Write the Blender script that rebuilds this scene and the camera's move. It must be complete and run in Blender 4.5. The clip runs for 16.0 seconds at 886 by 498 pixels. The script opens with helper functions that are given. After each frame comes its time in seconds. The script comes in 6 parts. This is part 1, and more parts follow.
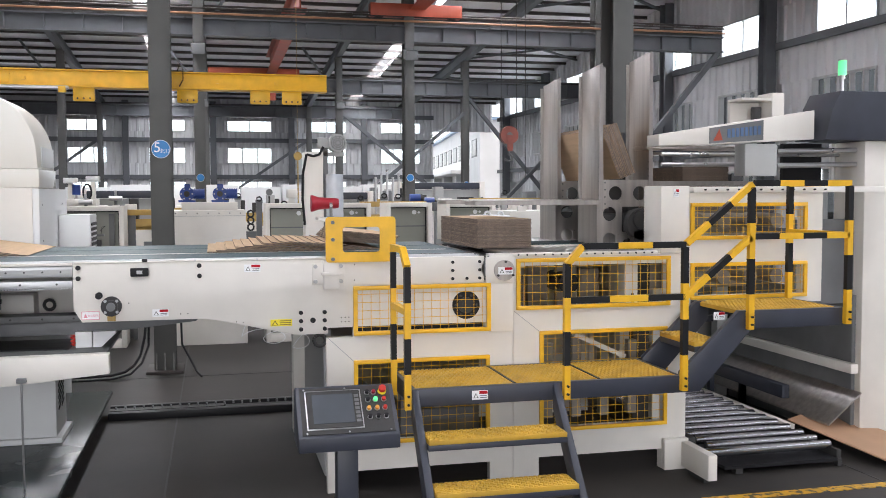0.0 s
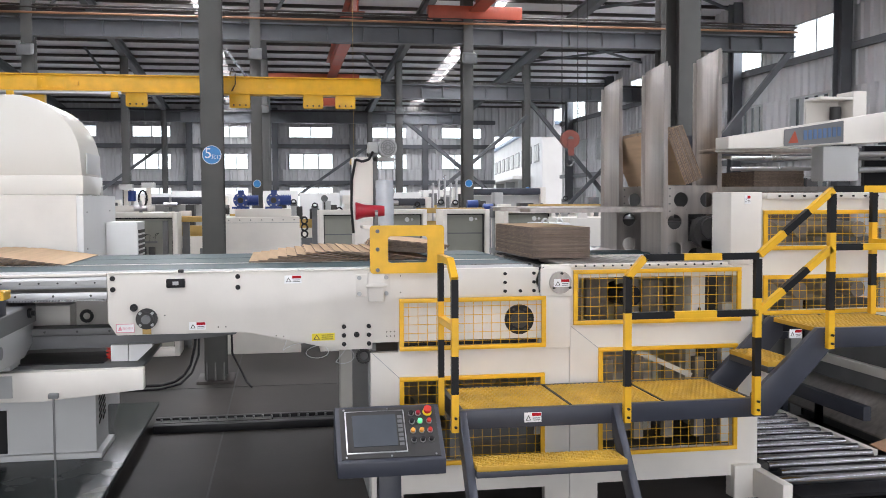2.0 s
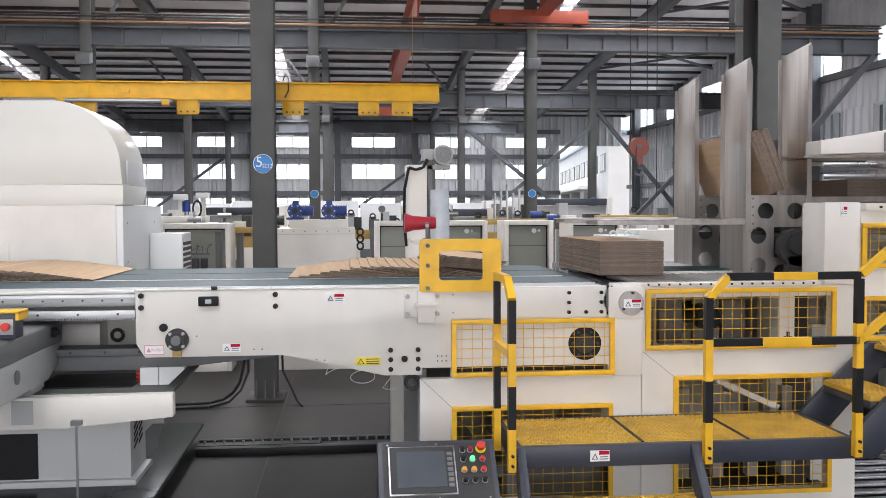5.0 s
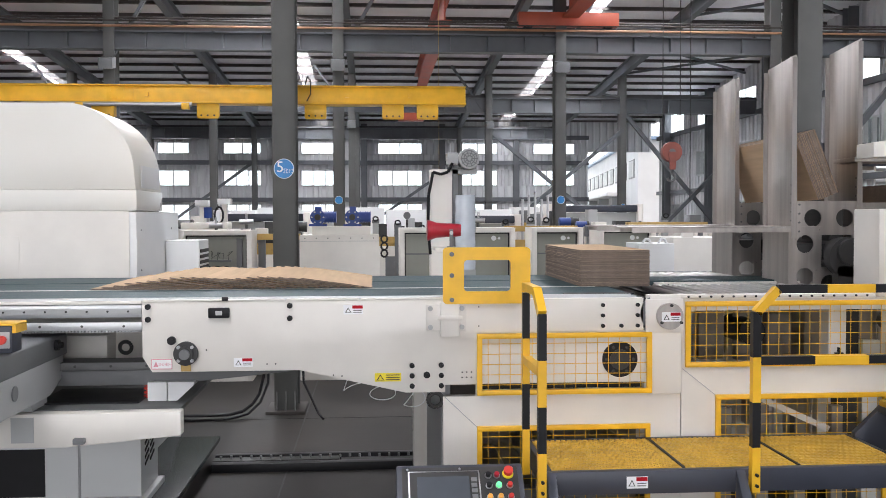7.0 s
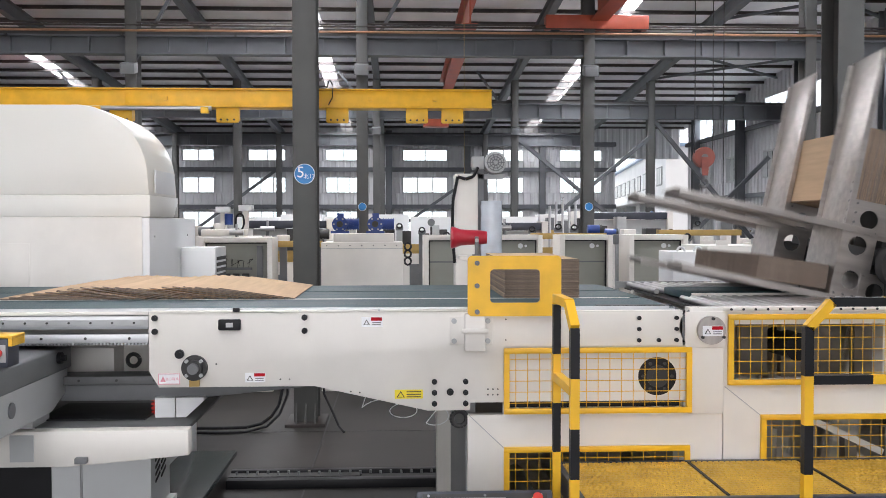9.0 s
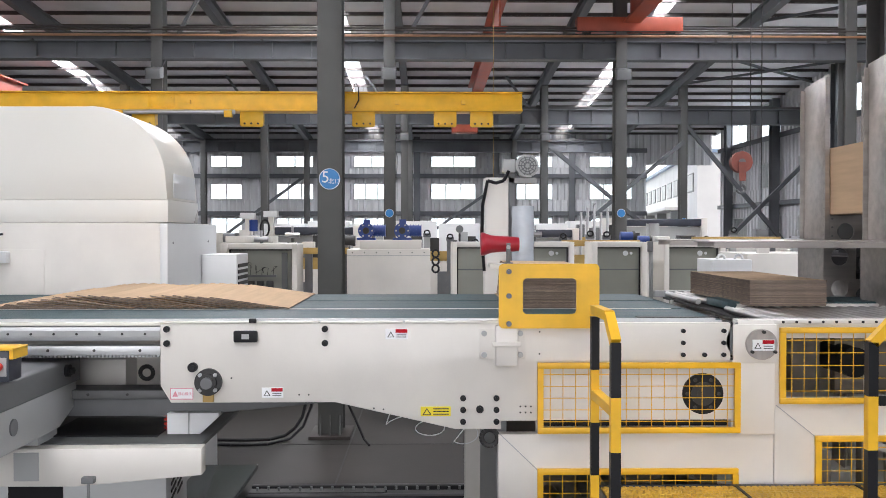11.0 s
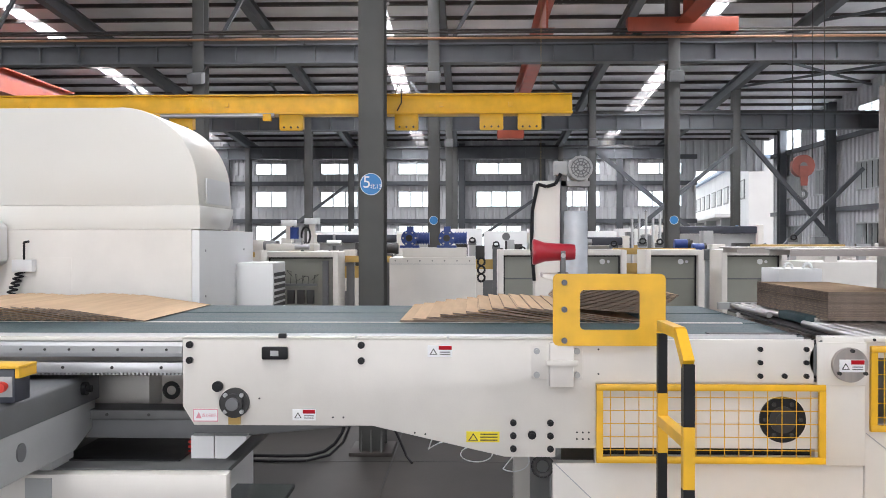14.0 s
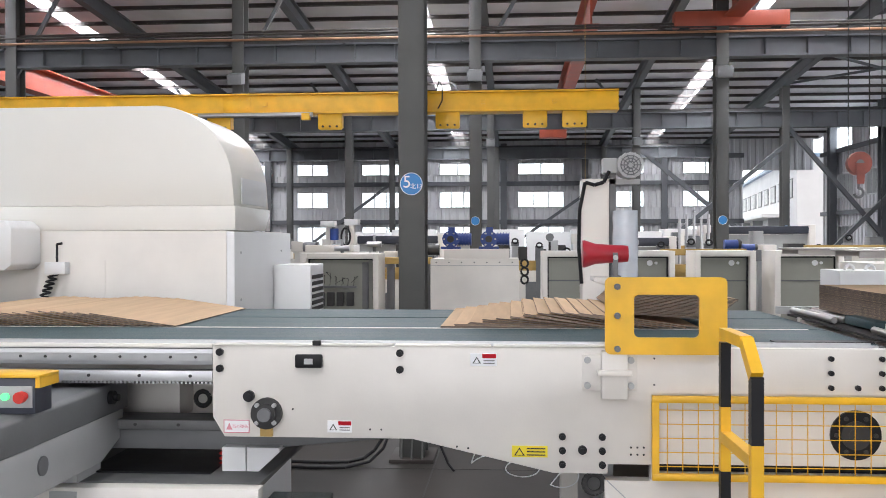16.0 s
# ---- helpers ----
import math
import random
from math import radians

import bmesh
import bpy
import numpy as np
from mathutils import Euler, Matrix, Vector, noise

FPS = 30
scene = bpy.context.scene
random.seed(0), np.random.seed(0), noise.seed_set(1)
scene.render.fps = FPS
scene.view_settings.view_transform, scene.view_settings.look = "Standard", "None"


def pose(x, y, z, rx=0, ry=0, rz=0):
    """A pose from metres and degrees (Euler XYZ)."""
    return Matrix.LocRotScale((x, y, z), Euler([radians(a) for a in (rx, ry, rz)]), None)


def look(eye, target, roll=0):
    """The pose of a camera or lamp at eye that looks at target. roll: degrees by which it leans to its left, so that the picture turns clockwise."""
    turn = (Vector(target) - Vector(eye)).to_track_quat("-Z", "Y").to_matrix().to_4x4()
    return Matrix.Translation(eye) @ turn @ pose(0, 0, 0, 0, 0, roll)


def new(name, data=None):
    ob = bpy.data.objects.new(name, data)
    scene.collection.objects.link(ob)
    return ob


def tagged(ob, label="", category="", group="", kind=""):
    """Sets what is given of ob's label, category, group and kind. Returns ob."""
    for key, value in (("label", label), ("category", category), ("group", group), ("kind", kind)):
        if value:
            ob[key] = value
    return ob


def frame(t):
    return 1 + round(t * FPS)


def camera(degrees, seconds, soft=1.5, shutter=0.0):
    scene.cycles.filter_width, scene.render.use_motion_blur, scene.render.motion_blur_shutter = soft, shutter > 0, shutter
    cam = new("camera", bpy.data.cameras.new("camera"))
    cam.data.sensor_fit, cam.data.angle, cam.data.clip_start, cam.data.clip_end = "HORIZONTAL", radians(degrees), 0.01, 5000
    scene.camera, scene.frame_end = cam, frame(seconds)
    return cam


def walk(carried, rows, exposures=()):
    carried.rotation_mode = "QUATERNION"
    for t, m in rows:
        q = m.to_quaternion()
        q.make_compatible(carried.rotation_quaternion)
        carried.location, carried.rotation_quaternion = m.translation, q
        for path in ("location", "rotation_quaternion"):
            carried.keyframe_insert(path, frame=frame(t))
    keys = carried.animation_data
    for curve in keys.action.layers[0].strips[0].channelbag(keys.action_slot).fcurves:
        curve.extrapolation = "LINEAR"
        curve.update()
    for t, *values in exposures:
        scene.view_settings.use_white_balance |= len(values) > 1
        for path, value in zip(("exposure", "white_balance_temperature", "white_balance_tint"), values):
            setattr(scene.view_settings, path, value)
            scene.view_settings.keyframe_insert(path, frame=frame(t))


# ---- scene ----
cam = camera(49.8, 16.0, soft=0.6, shutter=0.5)
PATH = [
    (0.0, -0.302, -1.269, 1.790, -13.45, -3.31, -0.22),
    (0.5, -0.262, -1.203, 1.794, -12.43, -3.26, -0.24),
    (1.0, -0.227, -1.110, 1.796, -11.58, -3.16, -0.26),
    (1.5, -0.192, -1.031, 1.798, -10.66, -3.08, -0.27),
    (2.0, -0.159, -0.950, 1.799, -9.66, -2.97, -0.27),
    (2.5, -0.121, -0.871, 1.800, -8.65, -2.86, -0.27),
    (3.0, -0.098, -0.782, 1.801, -7.83, -2.72, -0.27),
    (3.5, -0.075, -0.703, 1.801, -7.14, -2.59, -0.26),
    (4.0, -0.062, -0.616, 1.802, -6.57, -2.51, -0.25),
    (4.5, -0.049, -0.539, 1.802, -6.17, -2.42, -0.24),
    (5.0, -0.038, -0.463, 1.802, -5.79, -2.33, -0.22),
    (5.5, -0.021, -0.387, 1.802, -5.33, -2.23, -0.20),
    (6.0, -0.012, -0.312, 1.801, -4.95, -2.12, -0.18),
    (6.5, -0.005, -0.239, 1.801, -4.56, -2.01, -0.17),
    (7.0, 0.002, -0.165, 1.800, -4.16, -1.92, -0.15),
    (7.5, 0.010, -0.095, 1.799, -3.81, -1.83, -0.13),
    (8.0, 0.015, -0.022, 1.798, -3.42, -1.74, -0.10),
    (8.5, 0.020, 0.046, 1.797, -3.03, -1.62, -0.09),
    (9.0, 0.025, 0.117, 1.795, -2.64, -1.47, -0.07),
    (9.5, 0.027, 0.186, 1.793, -2.24, -1.36, -0.05),
    (10.0, 0.027, 0.254, 1.792, -1.83, -1.26, -0.03),
    (10.5, 0.029, 0.320, 1.790, -1.40, -1.15, -0.02),
    (11.0, 0.032, 0.385, 1.789, -0.95, -1.04, -0.01),
    (11.5, 0.035, 0.453, 1.788, -0.48, -0.94, -0.00),
    (12.0, 0.029, 0.517, 1.786, -0.11, -0.84, 0.00),
    (12.5, 0.025, 0.573, 1.785, 0.26, -0.76, 0.00),
    (13.0, 0.024, 0.631, 1.784, 0.73, -0.68, -0.00),
    (13.5, 0.026, 0.693, 1.783, 1.19, -0.60, -0.01),
    (14.0, 0.026, 0.755, 1.784, 1.74, -0.56, -0.03),
    (14.5, 0.015, 0.806, 1.784, 2.08, -0.50, -0.04),
    (15.0, 0.009, 0.866, 1.784, 2.66, -0.48, -0.07),
    (15.5, 0.006, 0.918, 1.784, 3.32, -0.49, -0.10),
    (16.0, 0.011, 0.975, 1.785, 4.22, -0.50, -0.14),
]
walk(cam, [(t, pose(x, y, z, 90 + pitch, 0, yaw) @ Matrix.Rotation(radians(roll), 4, "Z")) for t, x, y, z, yaw, pitch, roll in PATH])
scene.view_settings.exposure = 0.0

# ---- world and lights ----
world = bpy.data.worlds.new("world")
scene.world = world
world.use_nodes = True
wn = world.node_tree
sky = wn.nodes.new("ShaderNodeTexSky")
sky.sky_type, sky.sun_disc = "NISHITA", False
sky.sun_elevation, sky.sun_rotation, sky.dust_density = radians(50), radians(200), 4.0
wn.links.new(sky.outputs[0], wn.nodes["Background"].inputs[0])
wn.nodes["Background"].inputs[1].default_value = 0.15

sun = new("sun", bpy.data.lights.new("sun", "SUN"))
sun.data.energy, sun.data.angle, sun.data.color = 1.0, radians(12), (1.0, 0.96, 0.9)
sun.matrix_world = look((0, 0, 20), (2.5, 7, 0))


def area_lamp(name, x, y, z, sx, sy, power, target, colour=(0.935, 0.94, 1.0)):
    """Daylight that comes in through one of the openings."""
    lamp = new(name, bpy.data.lights.new(name, "AREA"))
    lamp.data.shape, lamp.data.size, lamp.data.size_y, lamp.data.energy, lamp.data.color = "RECTANGLE", sx, sy, power, colour
    lamp.matrix_world = look((x, y, z), target)
    return lamp


# The fourth strip is unseen, added for highlights on the floor rollers.
SKYLIGHTS = (-8.3, -1.7, 4.4, 8.5)
ROOF_Z = 6.0
WALL_Y, WALL_X, BACK_Y, LEFT_X = 32.0, 9.5, -9.0, -14.0
BEND_Y, FALL = 16.0, 1.1 / 16.0


def roof_z(y):
    """Underside of the roof: level up to a bend, then sloped to fit the camera's view."""
    return ROOF_Z - max(0.0, y - BEND_Y) * FALL


for sx, near, far in zip(SKYLIGHTS, (380, 380, 380, 60), (1080, 1080, 1080, 0)):
    area_lamp("skylight_daylight", sx, 1.0, ROOF_Z + 0.18, 0.34, 13.0, near, (sx, 1.0, 0))
    if not far:
        continue
    area_lamp("skylight_daylight", sx, 12.5, ROOF_Z + 0.18, 0.34, 6.8, far * 0.33, (sx, 12.5, 0))
    area_lamp("skylight_daylight", sx, 23.6, roof_z(23.6) + 0.18, 0.34, 15.0, far * 0.67, (sx, 23.6 - FALL, roof_z(23.6) - 0.82))
area_lamp("doorway_daylight", -1.5, BACK_Y + 0.05, 2.6, 11.0, 4.2, 660, (-1.5, 5, 1.6))
area_lamp("side_gateway_daylight", WALL_X - 0.02, 3.2, 2.0, 5.4, 3.9, 230, (-2.0, 3.2, 1.2))
for wz, wh, power in ((4.1, 0.5, 260), (3.1, 0.65, 340), (1.65, 1.3, 420)):
    area_lamp("far_window_daylight", -3.8, WALL_Y + 0.35, wz, 20.5, wh, power, (-3.8, 0, wz))
for wz, wh, power in ((4.73, 0.8, 820), (3.3, 1.1, 720)):
    area_lamp("side_window_daylight", WALL_X + 0.35, 18.5, wz, 24.0, wh, power, (0, 18.5, wz))


# ---- materials ----
def mat(name, colour, rough=0.5, metal=0.0, var=0.12, scale=6.0, bump=0.05, fine=90.0, spec=0.5, random_piece=0.0):
    """A surface with stains at one scale and grain at another."""
    m = bpy.data.materials.new(name)
    m.use_nodes = True
    n, l = m.node_tree.nodes, m.node_tree.links
    b = n["Principled BSDF"]
    b.inputs["Metallic"].default_value = metal
    b.inputs["Specular IOR Level"].default_value = spec
    co = n.new("ShaderNodeTexCoord")
    big, small = n.new("ShaderNodeTexNoise"), n.new("ShaderNodeTexNoise")
    big.inputs["Scale"].default_value, small.inputs["Scale"].default_value = scale, fine
    big.inputs["Detail"].default_value = 5
    for t in (big, small):
        l.new(co.outputs["Object"], t.inputs["Vector"])
    ramp = n.new("ShaderNodeMapRange")
    ramp.inputs[1].default_value, ramp.inputs[2].default_value = 0.3, 0.7
    ramp.inputs[3].default_value, ramp.inputs[4].default_value = 1 - var, 1 + var * 0.4
    l.new(big.outputs[0], ramp.inputs[0])
    mul = n.new("ShaderNodeVectorMath")
    mul.operation = "SCALE"
    mul.inputs[0].default_value = colour
    l.new(ramp.outputs[0], mul.inputs["Scale"])
    last = mul.outputs[0]
    if random_piece:
        info = n.new("ShaderNodeObjectInfo")
        r2 = n.new("ShaderNodeMapRange")
        r2.inputs[3].default_value, r2.inputs[4].default_value = 1 - random_piece, 1 + random_piece * 0.5
        l.new(info.outputs["Random"], r2.inputs[0])
        m2 = n.new("ShaderNodeVectorMath")
        m2.operation = "SCALE"
        l.new(last, m2.inputs[0])
        l.new(r2.outputs[0], m2.inputs["Scale"])
        last = m2.outputs[0]
    l.new(last, b.inputs["Base Color"])
    rr = n.new("ShaderNodeMapRange")
    rr.inputs[3].default_value, rr.inputs[4].default_value = max(0.03, rough - 0.1), min(1.0, rough + 0.12)
    l.new(big.outputs[0], rr.inputs[0])
    l.new(rr.outputs[0], b.inputs["Roughness"])
    if bump:
        bp = n.new("ShaderNodeBump")
        bp.inputs["Strength"].default_value, bp.inputs["Distance"].default_value = bump, 0.004
        l.new(small.outputs[0], bp.inputs["Height"])
        l.new(bp.outputs[0], b.inputs["Normal"])
    return m


def stretched(m, sx, sy, sz):
    """Draws a material's noise out along one way, as brushing or rolling does."""
    n, l = m.node_tree.nodes, m.node_tree.links
    mp = n.new("ShaderNodeMapping")
    mp.inputs["Scale"].default_value = (sx, sy, sz)
    co = next(x for x in n if x.type == "TEX_COORD")
    l.new(co.outputs["Object"], mp.inputs["Vector"])
    for t in n:
        if t.type == "TEX_NOISE":
            l.new(mp.outputs[0], t.inputs["Vector"])
    return m


def glow(name, colour, strength):
    m = bpy.data.materials.new(name)
    m.use_nodes = True
    b = m.node_tree.nodes["Principled BSDF"]
    b.inputs["Base Color"].default_value = (*colour, 1)
    b.inputs["Emission Color"].default_value = (*colour, 1)
    b.inputs["Emission Strength"].default_value = strength
    return m


CREAM = mat("cream_paint", (0.745, 0.715, 0.665), 0.38, var=0.1, scale=2.8, bump=0.06, fine=140)
WHITE = mat("white_paint", (0.75, 0.76, 0.76), 0.4, var=0.05, scale=2.0, bump=0.04)
PALE = mat("pale_hood_paint", (0.77, 0.755, 0.70), 0.3, var=0.04, scale=1.2, bump=0.03)
NAVY = mat("slate_blue_paint", (0.038, 0.043, 0.060), 0.42, var=0.2, scale=5)
YELLOW = mat("yellow_paint", (0.84, 0.475, 0.022), 0.4, var=0.14, scale=9, bump=0.06)
GRATE = mat("worn_yellow_grating", (0.56, 0.335, 0.035), 0.55, var=0.25, scale=7, bump=0.2)
BLACK = mat("black_paint", (0.013, 0.013, 0.015), 0.45, var=0.2, spec=0.25)
DARK = mat("dark_machinery", (0.035, 0.034, 0.034), 0.6, var=0.4, scale=4)
STEEL = stretched(mat("brushed_stainless_steel", (0.45, 0.42, 0.395), 0.33, 0.9, var=0.22, scale=3, bump=0.12, fine=60), 8, 8, 0.4)
CHROME = mat("zinc_plated_steel", (0.52, 0.52, 0.53), 0.3, 0.9, var=0.1, scale=6, bump=0.03)
ALU = stretched(mat("machined_aluminium", (0.52, 0.53, 0.54), 0.42, 0.7, var=0.08, scale=5, bump=0.05), 0.3, 6, 6)
BELT = stretched(mat("teal_belt_rubber", (0.028, 0.065, 0.075), 0.55, var=0.22, scale=3, bump=0.2), 0.5, 5, 5)
GREY = mat("grey_machine_paint", (0.16, 0.165, 0.17), 0.5, var=0.2, scale=4)
MIDGREY = mat("light_grey_paint", (0.42, 0.43, 0.43), 0.45, var=0.1, scale=3)
BEAM = mat("grey_structural_steel", (0.108, 0.115, 0.126), 0.6, var=0.25, scale=2.2, bump=0.1)
COLUMNGREY = mat("olive_grey_column_paint", (0.082, 0.083, 0.080), 0.55, var=0.22, scale=2.5, bump=0.1)
CABINET = mat("greenish_grey_enamel", (0.30, 0.305, 0.265), 0.45, var=0.1, scale=3)
OXIDE = mat("dark_primer", (0.055, 0.047, 0.045), 0.6, var=0.3, scale=2, spec=0.3)
ROOFING = mat("corrugated_roof_sheet", (0.83, 0.83, 0.86), 0.6, var=0.2, scale=1.0)
SIDING = mat("corrugated_siding", (0.6, 0.605, 0.62), 0.55, var=0.12, scale=0.8)
ORANGE = mat("crane_orange_paint", (0.42, 0.075, 0.035), 0.5, var=0.25, scale=3)
COPPER = mat("conductor_rail_orange", (0.34, 0.17, 0.09), 0.5, var=0.2)
RED = mat("red_plastic", (0.35, 0.015, 0.03), 0.3, var=0.1)
BLUE = mat("blue_motor_paint", (0.015, 0.05, 0.24), 0.4, var=0.2)
SIGNBLUE = mat("blue_sign", (0.03, 0.22, 0.55), 0.4, var=0.05, bump=0)
INK = mat("sign_white", (0.85, 0.86, 0.87), 0.5, var=0.03, bump=0)
LABELRED = mat("label_red", (0.42, 0.004, 0.014), 0.6, var=0.05, bump=0, spec=0.2)
LABELYELLOW = mat("label_yellow", (0.8, 0.66, 0.03), 0.5, var=0.05, bump=0)
LABELBLACK = mat("label_black", (0.02, 0.02, 0.02), 0.5, bump=0)
PINK = mat("label_pink", (0.72, 0.3, 0.36), 0.5, var=0.05, bump=0)
CARD = stretched(mat("kraft_cardboard", (0.60, 0.43, 0.28), 0.85, var=0.12, scale=5, bump=0.15, random_piece=0.1, spec=0.2), 6, 0.5, 6)
CARDEDGE = stretched(mat("cardboard_edge", (0.25, 0.2, 0.165), 0.95, var=0.25, scale=20, bump=0.3, random_piece=0.14, spec=0.1), 1, 1, 8)
FILM = mat("plastic_wrap", (0.55, 0.6, 0.66), 0.2, var=0.15, scale=10, bump=0.5, fine=25)
SCREEN = mat("console_screen", (0.085, 0.095, 0.11), 0.15, var=0.1, bump=0)
GREENLAMP = glow("green_lamp", (0.12, 0.85, 0.28), 1.1)
# Faint glow; the spring and emergency stop carry it though no lamps.
REDGLOW = glow("glowing_red", (0.5, 0.03, 0.02), 0.15)
AMBERLAMP = glow("amber_lamp", (0.7, 0.33, 0.05), 0.15)
PLY = mat("brown_hardboard", (0.42, 0.25, 0.15), 0.7, var=0.15, scale=3)
POLISHED = mat("polished_roller_steel", (0.5, 0.49, 0.48), 0.38, 1.0, var=0.05, scale=3, bump=0)
CHROMED = mat("chromed_roller_steel", (0.72, 0.72, 0.74), 0.1, 1.0, var=0.03, scale=2, bump=0)
HOOKRED = mat("faded_hook_paint", (0.27, 0.075, 0.055), 0.55, var=0.3, scale=8)
STEELPLATE = mat("dark_floor_plate", (0.032, 0.043, 0.044), 0.24, 0.0, var=0.3, scale=2.5, spec=0.12)
# Brown lifted in tone to make up for missing light behind the guards.
INNER = mat("lifted_machine_inside", (0.24, 0.215, 0.185), 0.65, var=0.35, scale=5)
FADEDBLUE = mat("faded_blue_print", (0.085, 0.15, 0.28), 0.5, var=0.2)
BEDGREY = mat("oiled_grey_paint", (0.13, 0.133, 0.133), 0.5, var=0.3, scale=5)
OUTWALL = mat("white_render", (0.8, 0.8, 0.8), 0.8, var=0.08, scale=1)
ROOFBLUE = mat("pale_blue_roof_trim", (0.3, 0.4, 0.56), 0.5, var=0.1, scale=1)
WOOD = mat("ochre_board", (0.5, 0.33, 0.1), 0.6, var=0.2)

FLOOR = mat("worn_concrete_floor", (0.05, 0.045, 0.0425), 0.64, var=0.5, scale=0.9, bump=0.12, fine=30, spec=0.25)


def glass_mat(name, tint):
    m = bpy.data.materials.new(name)
    m.use_nodes = True
    n, l = m.node_tree.nodes, m.node_tree.links
    g, t, mix = n.new("ShaderNodeBsdfGlossy"), n.new("ShaderNodeBsdfTransparent"), n.new("ShaderNodeMixShader")
    g.inputs["Roughness"].default_value = 0.05
    t.inputs[0].default_value = tint
    mix.inputs[0].default_value = 0.06
    l.new(t.outputs[0], mix.inputs[1]), l.new(g.outputs[0], mix.inputs[2])
    l.new(mix.outputs[0], n["Material Output"].inputs[0])
    return m


GLASS = glass_mat("window_glass", (0.92, 0.95, 0.96, 1))
# Dark grey tint for panes of the lower side windows.
GREYED = glass_mat("greyed_window_glass", (0.17, 0.175, 0.18, 1))


# ---- mesh helpers ----
def bx(bm, x0, x1, y0, y1, z0, z1, bev=0.0, mi=0):
    """A box between two corners, its edges rounded by bev."""
    m = Matrix.LocRotScale(((x0 + x1) / 2, (y0 + y1) / 2, (z0 + z1) / 2), None, (abs(x1 - x0), abs(y1 - y0), abs(z1 - z0)))
    v = bmesh.ops.create_cube(bm, size=1, matrix=m)["verts"]
    faces = {f for q in v for f in q.link_faces}
    for f in faces:
        f.material_index = mi
    if bev:
        bmesh.ops.bevel(bm, geom=list({e for q in v for e in q.link_edges}), offset=bev, segments=2, affect="EDGES", profile=0.5)
    return bm


AXIS = {"x": (0, 90, 0), "y": (90, 0, 0), "z": (0, 0, 0)}


def cyl(bm, c, r, h, axis="z", seg=20, r2=None):
    """A cylinder or cone round its centre c."""
    bmesh.ops.create_cone(bm, cap_ends=True, segments=seg, radius1=r, radius2=r if r2 is None else r2, depth=h, matrix=pose(*c, *AXIS[axis]))
    return bm


def bar(bm, a, b, w, h=None):
    """A square or flat bar from a to b."""
    a, b = Vector(a), Vector(b)
    d = b - a
    m = Matrix.Translation((a + b) / 2) @ d.to_track_quat("Z", "Y").to_matrix().to_4x4() @ Matrix.Diagonal((w, h or w, d.length, 1))
    bmesh.ops.create_cube(bm, size=1, matrix=m)
    return bm


def rod(bm, a, b, r, seg=8):
    a, b = Vector(a), Vector(b)
    d = b - a
    bmesh.ops.create_cone(bm, cap_ends=True, segments=seg, radius1=r, radius2=r, depth=d.length, matrix=Matrix.Translation((a + b) / 2) @ d.to_track_quat("Z", "Y").to_matrix().to_4x4())
    return bm


def prism(bm, pts, lo, hi, axis="y", bev=0.0):
    """A flat outline drawn out from lo to hi along an axis."""
    def at(p, k):
        return {"y": (p[0], k, p[1]), "x": (k, p[0], p[1]), "z": (p[0], p[1], k)}[axis]
    a, b = [bm.verts.new(at(p, lo)) for p in pts], [bm.verts.new(at(p, hi)) for p in pts]
    n = len(pts)
    fs = [bm.faces.new(a), bm.faces.new(b)] + [bm.faces.new((a[i], a[(i + 1) % n], b[(i + 1) % n], b[i])) for i in range(n)]
    bmesh.ops.recalc_face_normals(bm, faces=fs)
    if bev:
        bmesh.ops.bevel(bm, geom=list({e for f in fs for e in f.edges}), offset=bev, segments=2, affect="EDGES", profile=0.5)
    return bm


def tube(bm, pts, r, seg=6):
    """A hose or cable along points."""
    for a, b in zip(pts, pts[1:]):
        rod(bm, a, b, r, seg)
    return bm


def arc(cx, cz, r, a0, a1, n=8):
    return [(cx + r * math.cos(radians(a0 + (a1 - a0) * i / n)), cz + r * math.sin(radians(a0 + (a1 - a0) * i / n))) for i in range(n + 1)]


def B():
    return bmesh.new()


def mesh_of(name, bm, *materials):
    me = bpy.data.meshes.new(name)
    bm.to_mesh(me)
    bm.free()
    for m in materials:
        me.materials.append(m)
    return me


def smooth(ob):
    me = ob.data
    me.polygons.foreach_set("use_smooth", [True] * len(me.polygons))
    me.set_sharp_from_angle(angle=radians(35))
    return ob


def thing(name, x, y, z, label, category, group="", kind=""):
    ob = new(name)
    ob.empty_display_size = 0.1
    ob.matrix_world = pose(x, y, z)
    ob["origin"] = (x, y, z)
    return tagged(ob, label, category, group, kind)


def part(name, bm, material, parent, label="", local=False):
    """One mesh under a thing or a part. Its points are in the world's metres, or in its thing's where local."""
    ob = new(name, mesh_of(name, bm, *(material if isinstance(material, tuple) else (material,))))
    ob.parent = parent
    if not local:
        if parent.parent is None and parent.type == "EMPTY":
            ob.matrix_parent_inverse = Matrix.Translation(-Vector(parent["origin"]))
    if label:
        ob["label"] = label
    return smooth(ob)


def single(name, bm, material, label, category, group="", kind=""):
    ob = new(name, mesh_of(name, bm, *(material if isinstance(material, tuple) else (material,))))
    return smooth(tagged(ob, label, category, group, kind))


# ---- the hall ----
def structure(name, bm, material, label, category):
    return single(name, bm, material, label, category, kind="structure")


